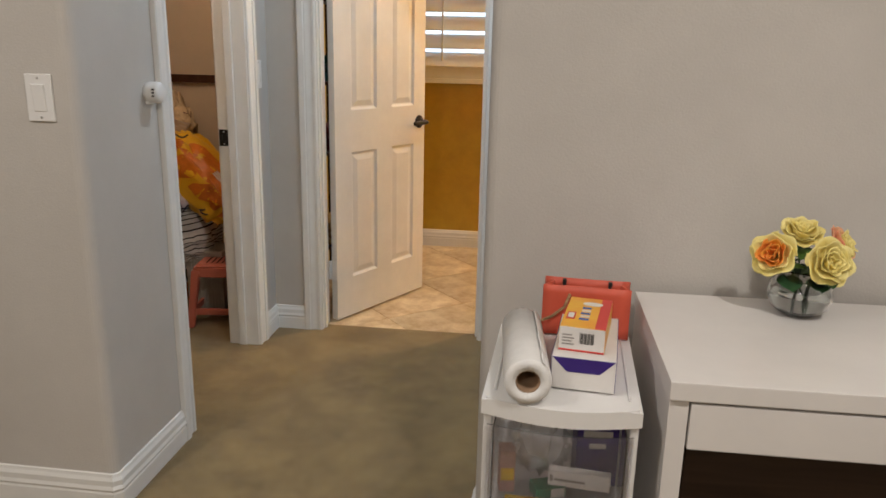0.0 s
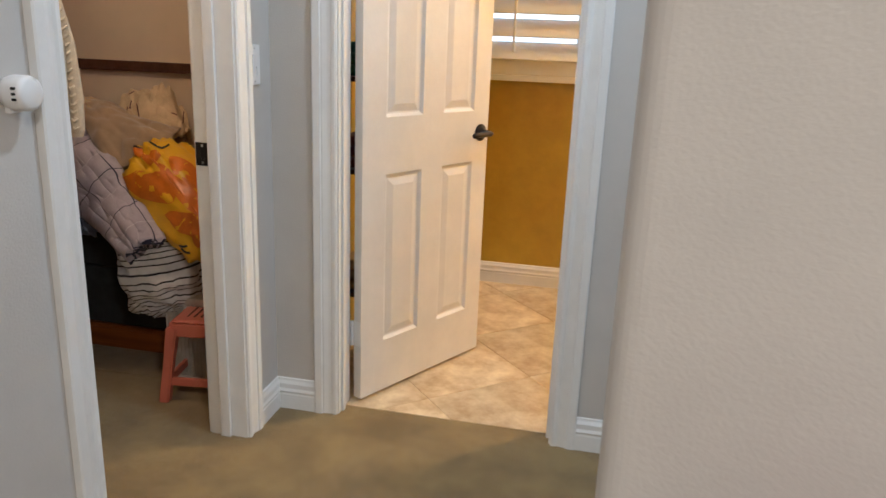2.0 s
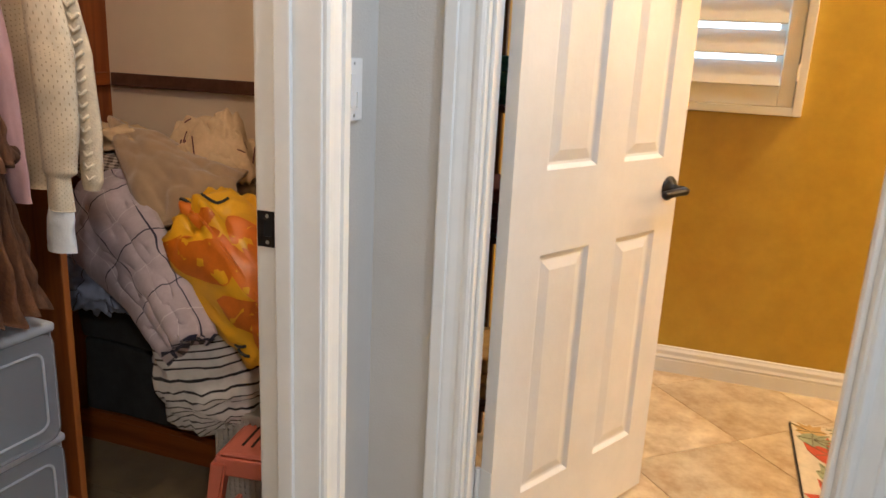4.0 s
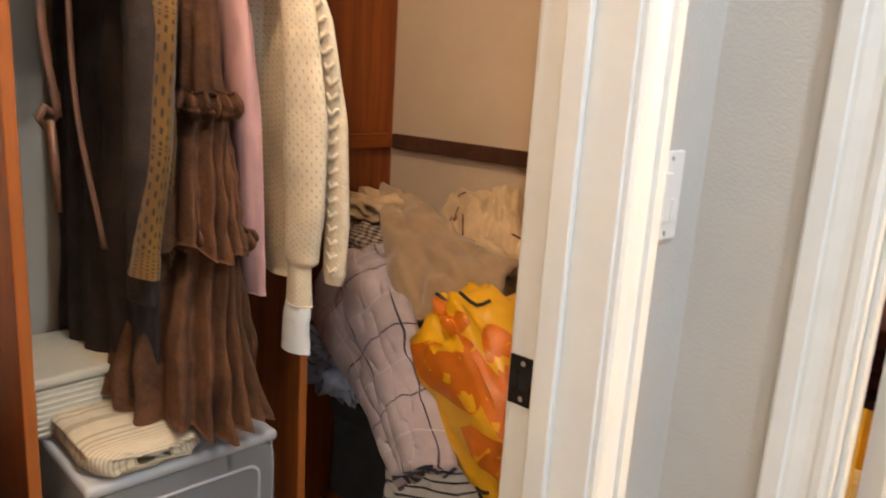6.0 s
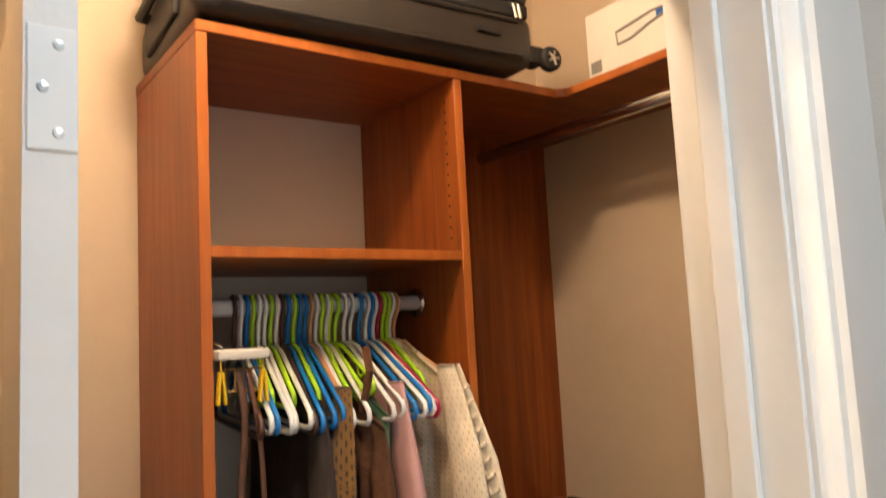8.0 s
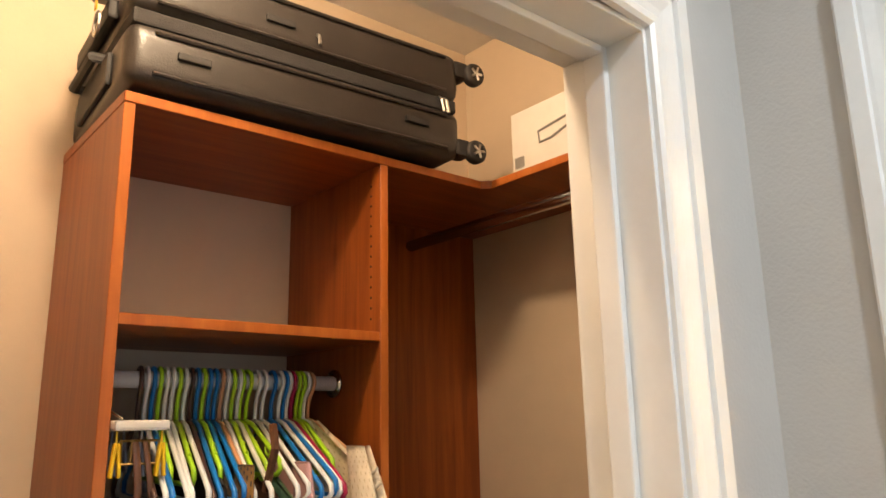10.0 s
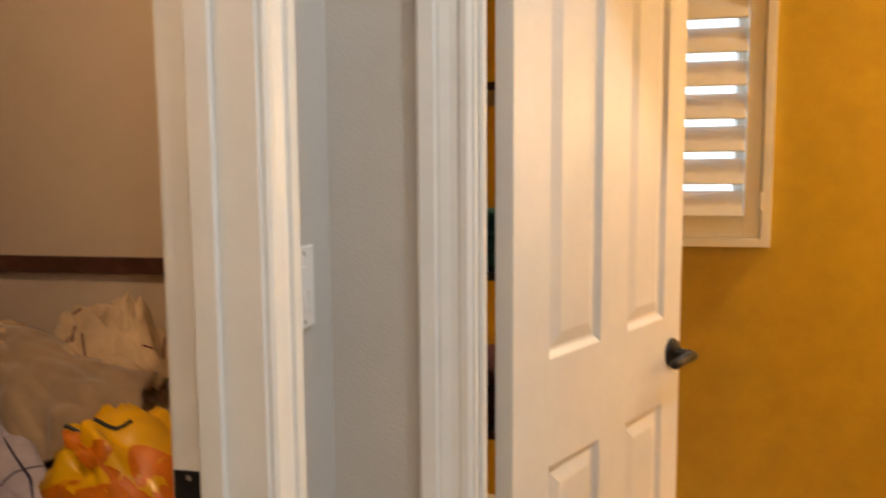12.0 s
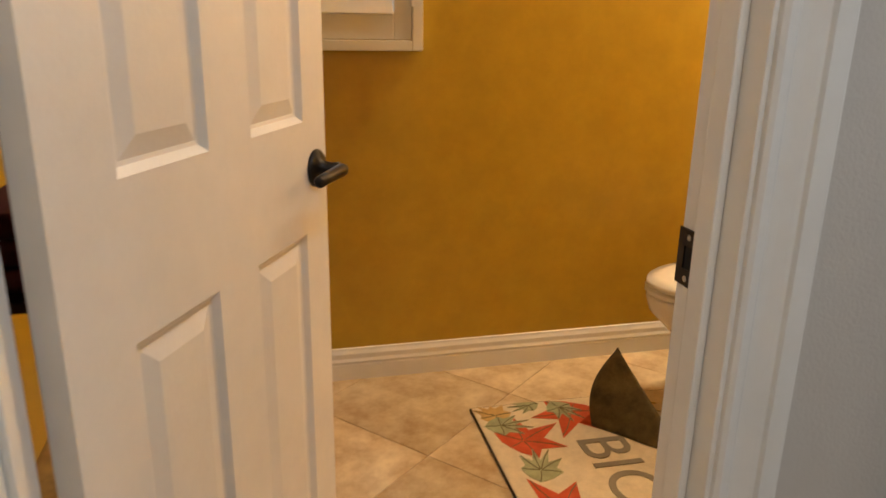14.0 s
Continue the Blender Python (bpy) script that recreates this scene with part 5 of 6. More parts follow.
# made-up dark drawer block, stands in for the shade under the desk
M["desk_shade"] = wood("under_desk_dark", (0.045, 0.026, 0.018), (0.025, 0.014, 0.010), 0.4, "X")
chest = thing("low_chest", (0.955, 1.69, 0), "added dark drawer block standing in for the shade under the desk", "chest", rz=1.0)
part("carcass", box((0, 0.012, 0.02), (1.10, 0.34, 0.60), 0.003), M["desk_shade"], chest)
for k in range(2):
    dr = part("drawer_front", box((0.008, 0.0, 0.045 + 0.275 * k), (1.092, 0.014, 0.305 + 0.275 * k), 0.003), M["desk_shade"], chest)
    part("handle", tube([(0.45, 0.0, 0.19 + 0.275 * k), (0.45, -0.02, 0.19 + 0.275 * k), (0.65, -0.02, 0.19 + 0.275 * k), (0.65, 0.0, 0.19 + 0.275 * k)], 0.005, 8), M["black"], dr)

# ---- vase with roses ----
M["glass"] = material("clear_glass", (0.95, 0.97, 0.97), 0.02, vary=0.0, transmission=1.0)
M["water"] = material("vase_water_gel", (0.92, 0.95, 0.95), 0.03, vary=0.0, transmission=1.0)
M["leaf"] = material("dark_rose_leaf", (0.025, 0.075, 0.025), 0.5, vary=0.2, scale=40)
M["leaf_light"] = material("light_rose_leaf", (0.10, 0.20, 0.03), 0.5, vary=0.2, scale=40)
M["yellow_petal"] = material("pale_yellow_petal", (0.88, 0.78, 0.34), 0.6, vary=0.06, scale=25, colour2=(0.84, 0.70, 0.20))
M["orange_petal"] = material("orange_petal", (0.92, 0.42, 0.03), 0.6, vary=0.1, scale=30, colour2=(0.85, 0.28, 0.05))
M["peach_petal"] = material("peach_petal", (0.85, 0.55, 0.28), 0.6, vary=0.1, scale=30, colour2=(0.85, 0.30, 0.18))
VX, VY, VZ = 1.238, 2.015, 0.753
vase = thing("flower_vase", (VX, VY, VZ), "round clear glass vase standing on the white desk", "vase")
bm = bmesh.new()
prof = [(0.020, 0.0), (0.040, 0.002), (0.058, 0.016), (0.066, 0.040), (0.063, 0.062), (0.050, 0.082), (0.040, 0.092), (0.043, 0.098)]
add_lathe(bm, prof + [(r - 0.0025, z) for r, z in prof[::-1][:-1]] + [(0.03, 0.006)], 36)
g = part("bowl", bm, M["glass"], vase, smooth=True)
bm = bmesh.new()
add_lathe(bm, [(0.030, 0.0065), (0.052, 0.018), (0.0615, 0.040), (0.0605, 0.050)], 36)
part("water", bm, M["water"], vase, smooth=True)


def rose(name, c, r, face, outer, inner, label):
    """A rose of overlapping curled petals round an axis."""
    t = thing(name, c, label, "flower", group="roses in the vase")
    t.rotation_euler = Vector(face).to_track_quat("Z", "Y").to_euler()
    rings = ((3, 0.18, 0.90, inner), (3, 0.36, 0.95, inner), (4, 0.54, 0.92, inner), (5, 0.76, 0.80, outer), (5, 1.0, 0.52, outer))
    for ring, (n, wide, tall, mat) in enumerate(rings):
        for i in range(n):
            a0 = 2 * math.pi * (i + 0.43 * ring) / n + 0.35 * random.random()
            wob, grow = random.random(), 0.92 + 0.16 * random.random()
            def petal(u, v, a0=a0, wide=wide, tall=tall, n=n, wob=wob, grow=grow, ring=ring):
                s = (v - 0.5) * 2
                lip = 1 - 0.16 * abs(s) ** 3
                a = a0 + s * (4.4 / n) * math.sin(math.pi * min(0.62, 0.16 + 0.62 * u))
                rad = r * wide * grow * math.sin(math.pi / 2 * min(1, u * 1.1)) ** 0.75
                rad += r * (0.05 + 0.03 * ring) * max(0, u - 0.72) * 3.5 + r * 0.10 * math.sin(4.5 * s + 9 * wob) * u ** 3
                h = r * tall * grow * (u ** 1.25) * lip + r * 0.05 * math.sin(6 * s + 11 * wob) * u ** 2 - r * 0.02 * ring * max(0, u - 0.8) * 5
                return (rad * math.cos(a), rad * math.sin(a), h - 0.30 * r)
            surface(petal, 8, 9, 0.0011, "petal", mat, t)
    bm = bmesh.new()
    add_lathe(bm, [(0.001, -r * 0.55), (r * 0.22, -r * 0.40), (r * 0.16, -r * 0.12), (0.001, 0.0)], 10)
    part("calyx", bm, M["leaf"], t)
    return t


roses = [
    (("rose", (1.050, 1.870, 0.888), 0.041, (-0.50, -0.80, 0.40), M["yellow_petal"], M["orange_petal"]), "yellow artificial rose with an orange heart in the glass vase"),
    (("rose", (1.160, 1.865, 0.878), 0.043, (0.15, -0.92, 0.35), M["yellow_petal"], M["yellow_petal"]), "pale yellow artificial rose in the glass vase"),
    (("rose", (1.120, 1.925, 0.925), 0.039, (-0.05, -0.5, 0.85), M["yellow_petal"], M["yellow_petal"]), "pale yellow artificial rose in the glass vase"),
    (("rose", (1.200, 1.920, 0.905), 0.034, (0.65, -0.45, 0.55), M["peach_petal"], M["yellow_petal"]), "peach and yellow artificial rose in the glass vase"),
]
for args, label in roses:
    args = (args[0], (args[1][0] + 0.113, args[1][1] + 0.110, args[1][2])) + args[2:]
    ro = rose(*args, label)
    c = Vector(args[1])
    f = Vector(args[3]).normalized()
    base = Vector((VX + 0.02 * (random.random() - 0.5), VY + 0.02 * (random.random() - 0.5), VZ + 0.015))
    p1 = c - f * 0.02
    free_part(part("stalk", tube([base, base.lerp(p1, 0.25) + Vector((0, 0, 0.03)), base.lerp(p1, 0.6) + Vector((0, 0, 0.03)), p1], 0.0022, 6), M["leaf"], None), ro)
    for q in range(5):
        root = base.lerp(p1, 0.62 + 0.07 * q)
        ang = random.random() * 6.28 if q else -1.6
        L, w = 0.048 + 0.014 * random.random(), 0.026
        dirv = Vector((math.cos(ang), math.sin(ang) - 0.5, -0.35 + 0.5 * random.random())).normalized()
        sd = dirv.cross(Vector((0, 0, 1))).normalized()
        def lf(u, v, root=root, dirv=dirv, sd=sd, L=L, w=w):
            s = (v - 0.5) * 2
            return root + dirv * (L * u) + sd * (s * w * math.sin(math.pi * min(0.985, 0.06 + 0.92 * u)) ** 0.8) + Vector((0, 0, -0.010 * u * u + 0.004 * abs(s)))
        free_part(surface(lf, 10, 6, 0.0008, "leaf", M["leaf"] if q < 3 else M["leaf_light"], None), ro)

# ---- drawer cart ----
M["cart_clear"] = material("clear_drawer_plastic", (0.95, 0.95, 0.98), 0.06, vary=0.0, transmission=0.97)
cart = thing("drawer_cart", (0.732, 1.812, 0), "white plastic drawer cart with clear drawers beside the desk", "drawer cart", rz=-2)
CW, CD = 0.143, 0.195
poly = [(-CW, CD), (-CW, -CD)] + [(-CW + 2 * CW * k / 10, -CD - 0.030 * math.sin(math.pi * k / 10)) for k in range(1, 10)] + [(CW, -CD), (CW, CD)]
bm = prism(poly, 0.655, 0.688)
bmesh.ops.bevel(bm, geom=[e for e in bm.edges if abs(e.verts[0].co.z - e.verts[1].co.z) < 1e-6 and e.verts[0].co.z > 0.68], offset=0.006, segments=2, affect="EDGES")
part("top", bm, M["white_plastic"], cart)
part("top_rim", tube([(-CW + 0.02, CD - 0.025, 0.689), (CW - 0.02, CD - 0.025, 0.689), (CW - 0.022, -CD + 0.03, 0.689)], 0.003, 6), M["white_plastic"], cart)
part("top_rim", tube([(-CW + 0.02, CD - 0.025, 0.689), (-CW + 0.022, -CD + 0.03, 0.689)], 0.003, 6), M["white_plastic"], cart)
LEV = [0.055, 0.255, 0.455, 0.655]
for sx in (-1, 1):
    for sy in (-1, 1):
        part("post", box((sx * (CW - 0.012) - 0.008, sy * (CD - 0.012) - 0.008, 0.03), (sx * (CW - 0.012) + 0.008, sy * (CD - 0.012) + 0.008, 0.654), 0.003), M["white_plastic"], cart)
for z in LEV[:-1]:
    bm = prism([(x * 0.995, y * 0.995) for x, y in poly], z - 0.02, z)
    part("tier_frame", bm, M["white_plastic"], cart)
for i, z in enumerate(LEV[:-1]):
    dr = part("drawer", box((-CW + 0.022, -CD + 0.01, z + 0.012), (CW - 0.022, CD - 0.03, z + 0.016)), M["cart_clear"], cart, "clear plastic drawer")
    def curve_y(x, d=0.0):
        return -CD - 0.022 * math.cos(x / CW * math.pi / 2) + d
    bm = bmesh.new()
    n = 12
    xs = [-CW + 0.012 + (2 * CW - 0.024) * k / n for k in range(n + 1)]
    prof = [(x, curve_y(x)) for x in xs] + [(x, curve_y(x, 0.003)) for x in xs[::-1]]
    add_prism(bm, prof, z + 0.010, z + 0.180)
    part("drawer_front", bm, M["cart_clear"], dr)
    bm = bmesh.new()
    prof = [(x, curve_y(x, -0.006)) for x in xs] + [(x, curve_y(x, -0.001)) for x in xs[::-1]]
    add_prism(bm, prof, z + 0.004, z + 0.018)
    part("drawer_lip", bm, M["white_plastic"], dr, "white drawer lip")
    for sx in (-1, 1):
        part("drawer_side", box((sx * (CW - 0.024) - 0.0015, -CD + 0.0, z + 0.016), (sx * (CW - 0.024) + 0.0015, CD - 0.03, z + 0.172)), M["cart_clear"], dr)

# contents of the top drawer
M["violet"] = material("violet_print", (0.035, 0.012, 0.18), 0.45, vary=0.05)
M["box_white"] = material("white_box_card", (0.74, 0.71, 0.68), 0.5, vary=0.03)
DZ = 0.4715
def drawer_item(name, lo, hi, mat, label, category, rz=0.0, bars=()):
    t = thing(name, (0.732 + (lo[0] + hi[0]) / 2, 1.812 + (lo[1] + hi[1]) / 2, DZ + lo[2]), label, category, rz=rz)
    w, d, h = [(hi[i] - lo[i]) / 2 for i in range(3)]
    part("body", box((-w, -d, 0), (w, d, 2 * h), 0.002), mat, t)
    for x0, z0, x1, z1, m in bars:
        part("print_bar", box((-w + 2 * w * x0, -d - 0.0008, 2 * h * z0), (-w + 2 * w * x1, -d + 0.0004, 2 * h * z1)), m, t)
    return t
drawer_item("medicine_box", (-0.02, -0.165, 0.03), (0.095, -0.145, 0.062), M["box_white"], "slim white medicine box in the clear drawer", "box", -6, ((0.1, 0.35, 0.6, 0.5, M["print_grey"]), (0.03, 0.3, 0.08, 0.7, M["print_grey"])))
drawer_item("violet_box", (0.03, -0.10, 0.0), (0.11, -0.03, 0.13), M["violet"], "violet box with white print in the clear drawer", "box", 4, ((0.15, 0.80, 0.85, 0.90, M["print_white"]), (0.3, 0.62, 0.7, 0.70, M["print_white"])))
drawer_item("orange_packet", (-0.115, -0.15, 0.0), (-0.085, -0.11, 0.085), M["skin_pink"], "orange and brown packet in the clear drawer", "packet", 8, ((0.1, 0.3, 0.9, 0.6, M["peg_yellow"]),))
drawer_item("yellow_ruler", (-0.10, -0.190, 0.0), (0.05, -0.178, 0.012), M["peg_yellow"], "yellow plastic ruler in the clear drawer", "ruler", -3)
drawer_item("green_packet", (-0.05, -0.16, 0.0), (0.01, -0.12, 0.022), material("green_packaging", (0.02, 0.22, 0.12), 0.4, vary=0.2, scale=60), "small green and white packet in the clear drawer", "packet", 20, ((0.5, 0.1, 0.95, 0.9, M["print_white"]),))
cushion("clear_sachet", "crumpled clear plastic sachet in the drawer", "sachet", (0.697, 1.707, 0.56), (0.05, 0.03, 0.06), M["frost"], (0, 0, 0), 0.9, 0.25, 2.0, 20, 24)

# ---- on top of the cart ----
CT = 0.692
t = thing("paper_towel_roll", (0.655, 1.728, CT + 0.043), "white paper towel roll lying on the cart", "paper towel", rz=4)
M["paper"] = material("white_paper_towel", (0.80, 0.79, 0.77), 0.9, vary=0.03, scale=30, bump=0.3, bump_scale=260)
M["card"] = material("brown_card_core", (0.30, 0.19, 0.11), 0.8, vary=0.1)
bm = bmesh.new()
n, L = 40, 0.135
rings = []
for r, y in ((0.041, -L), (0.042, -L + 0.004), (0.0415, L), (0.022, L), (0.022, -L)):
    rings.append([bm.verts.new(((r + 0.0006 * math.sin(3 * k)) * math.cos(2 * math.pi * k / n), y, (r + 0.0006 * math.sin(3 * k)) * math.sin(2 * math.pi * k / n))) for k in range(n)])
for a, b in zip(rings, rings[1:] + rings[:1]):
    for k in range(n):
        bm.faces.new((a[k], a[(k + 1) % n], b[(k + 1) % n], b[k]))
part("roll", bm, M["paper"], t, smooth=True)
bm = bmesh.new()
rings = []
for r, y in ((0.0218, -L + 0.003), (0.0218, L - 0.003), (0.0198, L - 0.003), (0.0198, -L + 0.003)):
    rings.append([bm.verts.new((r * math.cos(2 * math.pi * k / n), y, r * math.sin(2 * math.pi * k / n))) for k in range(n)])
for a, b in zip(rings, rings[1:] + rings[:1]):
    for k in range(n):
        bm.faces.new((a[k], a[(k + 1) % n], b[(k + 1) % n], b[k]))
part("core", bm, M["card"], t, "brown cardboard core", True)
def sheet_edge(u, v):
    a = radians(35 + 25 * u)
    return ((0.0424 + 0.004 * u * u) * math.cos(a), -L + 2 * L * v, (0.0424 + 0.004 * u * u) * math.sin(a))
surface(sheet_edge, 6, 6, 0.0008, "loose_sheet", M["paper"], t)

t = thing("tissue_carton", (0.775, 1.782, CT), "white and violet carton lying on the cart", "carton", rz=-6)
part("carton_body", box((-0.058, -0.115, 0), (0.058, 0.115, 0.064), 0.0012, 1), M["box_white"], t)
part("violet_side", box((-0.0588, -0.114, 0.001), (-0.0575, 0.114, 0.063)), M["violet"], t, "violet printed side")
part("violet_side", box((0.0575, -0.114, 0.001), (0.0588, 0.114, 0.063)), M["violet"], t, "violet printed side")
bm = prism([(-0.057, 0.062), (0.057, 0.062), (0.030, 0.035), (-0.030, 0.035)], 0, 0.0012)
bmesh.ops.rotate(bm, verts=bm.verts, cent=(0, 0, 0), matrix=Matrix.Rotation(radians(90), 3, "X"))
bmesh.ops.translate(bm, verts=bm.verts, vec=(0, -0.1148, 0))
part("violet_flap", bm, M["violet"], t, "violet printed flap")
for k, (y0, y1, w) in enumerate(((0.080, 0.088, 0.022), (0.066, 0.072, 0.020), (0.052, 0.058, 0.022))):
    part("print_bar", box((-0.055, y0, 0.0638), (-0.055 + w, y1, 0.0646)), M["print_black"] if k == 0 else M["print_grey"], t)
part("print_bar", box((-0.052, 0.0, 0.0638), (-0.030, 0.022, 0.0646)), M["peg_yellow"], t, "yellow printed mark")
part("cut_out", box((-0.040, -0.045, 0.0638), (-0.020, -0.010, 0.0644)), M["hole"], t, "dark opening in the carton")

t = thing("tissue_box", (0.772, 1.782, CT + 0.065), "orange and yellow tissue box with white end and barcode", "tissue box", rz=-9)
M["box_orange"] = material("orange_yellow_print", (0.80, 0.30, 0.02), 0.35, vary=0.05, scale=9, colour2=(0.85, 0.52, 0.03))
M["box_red"] = material("red_print_card", (0.62, 0.04, 0.03), 0.35, vary=0.05)
part("box_body", box((-0.042, -0.088, 0), (0.042, 0.088, 0.047), 0.0012, 1), M["box_orange"], t)
part("white_end", box((-0.0415, -0.0888, 0.0005), (0.0415, -0.0875, 0.0465)), M["box_white"], t, "white printed end")
part("red_edge", box((-0.0415, -0.0892, 0.0002), (0.0415, -0.0872, 0.0035)), M["box_red"], t, "red printed edge")
part("red_panel", box((0.022, -0.087, 0.0465), (0.0418, 0.087, 0.0476)), M["box_red"], t, "red printed panel")
bm = bmesh.new()
add_lathe(bm, [(0.020, 0.0465), (0.020, 0.0480)], 24, 0.006, 0.05, 0.55)
part("white_oval", bm, M["print_white"], t, "white printed oval")
part("print_mark", box((-0.036, -0.045, 0.0465), (-0.020, -0.005, 0.0476)), M["box_red"], t, "red printed mark")
part("print_mark", box((-0.034, -0.038, 0.0474), (-0.023, -0.012, 0.0481)), M["print_white"], t, "white printed mark")
for k in range(5):
    part("print_letter", box((-0.012 + 0.001 * (k % 2), -0.045 + 0.016 * k, 0.0465), (0.006, -0.036 + 0.016 * k, 0.0477)), M["print_white"] if k % 2 else M["print_blue"], t)
for k in range(13):
    part("barcode_bar", box((-0.004 + 0.0021 * k, -0.0896, 0.016), (-0.004 + 0.0021 * k + (0.0013 if k % 3 else 0.0007), -0.0886, 0.037)), M["print_black"], t)
for k in range(4):
    part("print_bar", box((-0.036, -0.0894, 0.012 + 0.006 * k), (-0.014 - 0.004 * (k % 2), -0.0886, 0.0145 + 0.006 * k)), M["print_grey"], t)

t = thing("gift_bag", (0.782, 1.975, CT), "open coral red paper gift bag on the cart", "gift bag", rz=-4)
M["bag_red"] = material("coral_red_paper", (0.64, 0.105, 0.055), 0.5, vary=0.05, scale=10)
BW, BD, BH = 0.093, 0.032, 0.112
def bagface(sy):
    def fn(u, v):
        return (-BW + 2 * BW * v, sy * (BD - 0.004 * math.sin(math.pi * v)), BH * u)
    return fn
part("bottom", box((-BW, -BD, 0), (BW, BD, 0.0015)), M["bag_red"], t)
surface(bagface(-1), 6, 8, 0.0012, "front_face", M["bag_red"], t)
surface(bagface(1), 6, 8, 0.0012, "back_face", M["bag_red"], t)
for sx in (-1, 1):
    def gusset(u, v, sx=sx):
        return (sx * (BW - 0.022 * u * (1 - abs(2 * v - 1))), -BD + 2 * BD * v, BH * u)
    surface(gusset, 8, 8, 0.0012, "gusset", M["bag_red"], t)
for x in (-0.050, 0.050):
    part("handle_knot", box((x - 0.004, BD - 0.012, BH - 0.022), (x + 0.004, BD - 0.001, BH - 0.002), 0.002), M["print_black"], t, "black handle slot")
bm = bmesh.new()
P = [Vector((-0.035, -BD - 0.003, BH - 0.018)), Vector((-0.045, -BD - 0.010, BH - 0.045)), Vector((-0.070, -BD - 0.016, BH - 0.066)), Vector((-0.098, -BD - 0.020, BH - 0.080)), Vector((-0.112, -BD - 0.022, BH - 0.108))]
path = []
for k in range(41):
    q = k / 40 * 4
    i = min(int(q), 3)
    path.append(P[i].lerp(P[i + 1], q - i))
for ph in (0, 2.1, 4.2):
    add_tube(bm, [p + Vector((0.002 * math.cos(k * 0.9 + ph), 0, 0.002 * math.sin(k * 0.9 + ph))) for k, p in enumerate(path)], 0.0019, 6)
part("rope_handle", bm, material("gold_brown_cord", (0.40, 0.24, 0.11), 0.6, vary=0.3, scale=60), t, "twisted gold and brown cord handle")
for x, w in ((-0.012, 0.012), (0.008, 0.010)):
    part("print_mark", box((x, -BD - 0.0035, 0.045), (x + w, -BD - 0.0012, 0.062)), material("dull_foil", (0.45, 0.12, 0.08), 0.3, metal=0.4), t)

# ---- bathroom window with plantation shutter ----
win = thing("window_1", (0.025, BATHY, 1.58), "white plantation shutter window with tilted louvers", "window", kind="structure")
WHW, WB, WT = 0.385, -0.505, 0.50
def wpart(name, lo, hi, mat=M["white"], bev=0.003, label=""):
    return part(name, box(lo, hi, bev), mat, win, label)
wpart("frame_stile", (-WHW - 0.02, -0.045, WB), (-WHW + 0.012, 0.0, WT))
wpart("frame_stile", (WHW - 0.012, -0.045, WB), (WHW + 0.02, 0.0, WT))
wpart("frame_rail", (-WHW + 0.012, -0.045, WB), (WHW - 0.012, 0.0, WB + 0.030))
wpart("frame_rail", (-WHW + 0.012, -0.045, WT - 0.030), (WHW - 0.012, 0.0, WT))
wpart("shutter_stile", (-WHW + 0.014, -0.035, WB + 0.032), (-WHW + 0.066, -0.010, WT - 0.032))
wpart("shutter_stile", (WHW - 0.066, -0.035, WB + 0.032), (WHW - 0.014, -0.010, WT - 0.032))
wpart("shutter_rail", (-WHW + 0.066, -0.035, WB + 0.032), (WHW - 0.066, -0.010, WB + 0.112))
wpart("shutter_rail", (-WHW + 0.066, -0.035, WT - 0.112), (WHW - 0.066, -0.010, WT - 0.032))
z = WB + 0.118
while z < WT - 0.14:
    bm = bmesh.new()
    add_box(bm, (-WHW + 0.068, -0.070, z + 0.024), (WHW - 0.068, 0.026, z + 0.033), 0.004, 2, rot=Matrix.Rotation(radians(66), 3, "X"))
    part("louver", bm, M["white"], win)
    z += 0.1095
part("tilt_rod", box((-0.006, -0.066, WB + 0.14), (0.006, -0.056, WT - 0.14), 0.002), M["white"], win, "thin white tilt rod")
for zz in (-0.38, 0.38):
    part("shutter_hinge", box((WHW - 0.018, -0.048, zz), (WHW - 0.008, -0.034, zz + 0.06), 0.002), M["plate"], win)
wpart("outer_frame", (-0.34, 0.05, -0.44), (-0.30, 0.10, 0.46))
wpart("outer_frame", (0.30, 0.05, -0.44), (0.34, 0.10, 0.46))
wpart("outer_frame", (-0.30, 0.05, -0.44), (0.30, 0.10, -0.40))
wpart("outer_frame", (-0.30, 0.05, 0.42), (0.30, 0.10, 0.46))
pane = part("pane", box((-0.30, 0.072, -0.40), (0.30, 0.076, 0.42)), M["glass"], win)
pane.visible_shadow = False

# framed picture on the bathroom wall
t = thing("picture_frame", (1.12, BATHY, 1.84), "white framed picture hanging on the mustard wall", "picture")
for lo, hi in (((-0.19, -0.022, -0.22), (0.19, 0, -0.19)), ((-0.19, -0.022, 0.19), (0.19, 0, 0.22)), ((-0.19, -0.022, -0.19), (-0.16, 0, 0.19)), ((0.16, -0.022, -0.19), (0.19, 0, 0.19))):
    part("frame_bar", box(lo, hi, 0.003), M["white"], t)
part("print", box((-0.16, -0.008, -0.19), (0.16, -0.002, 0.19)), material("grey_blue_print", (0.16, 0.15, 0.17), 0.5, vary=0.4, scale=14, colour2=(0.45, 0.38, 0.33)), t, "grey abstract print")

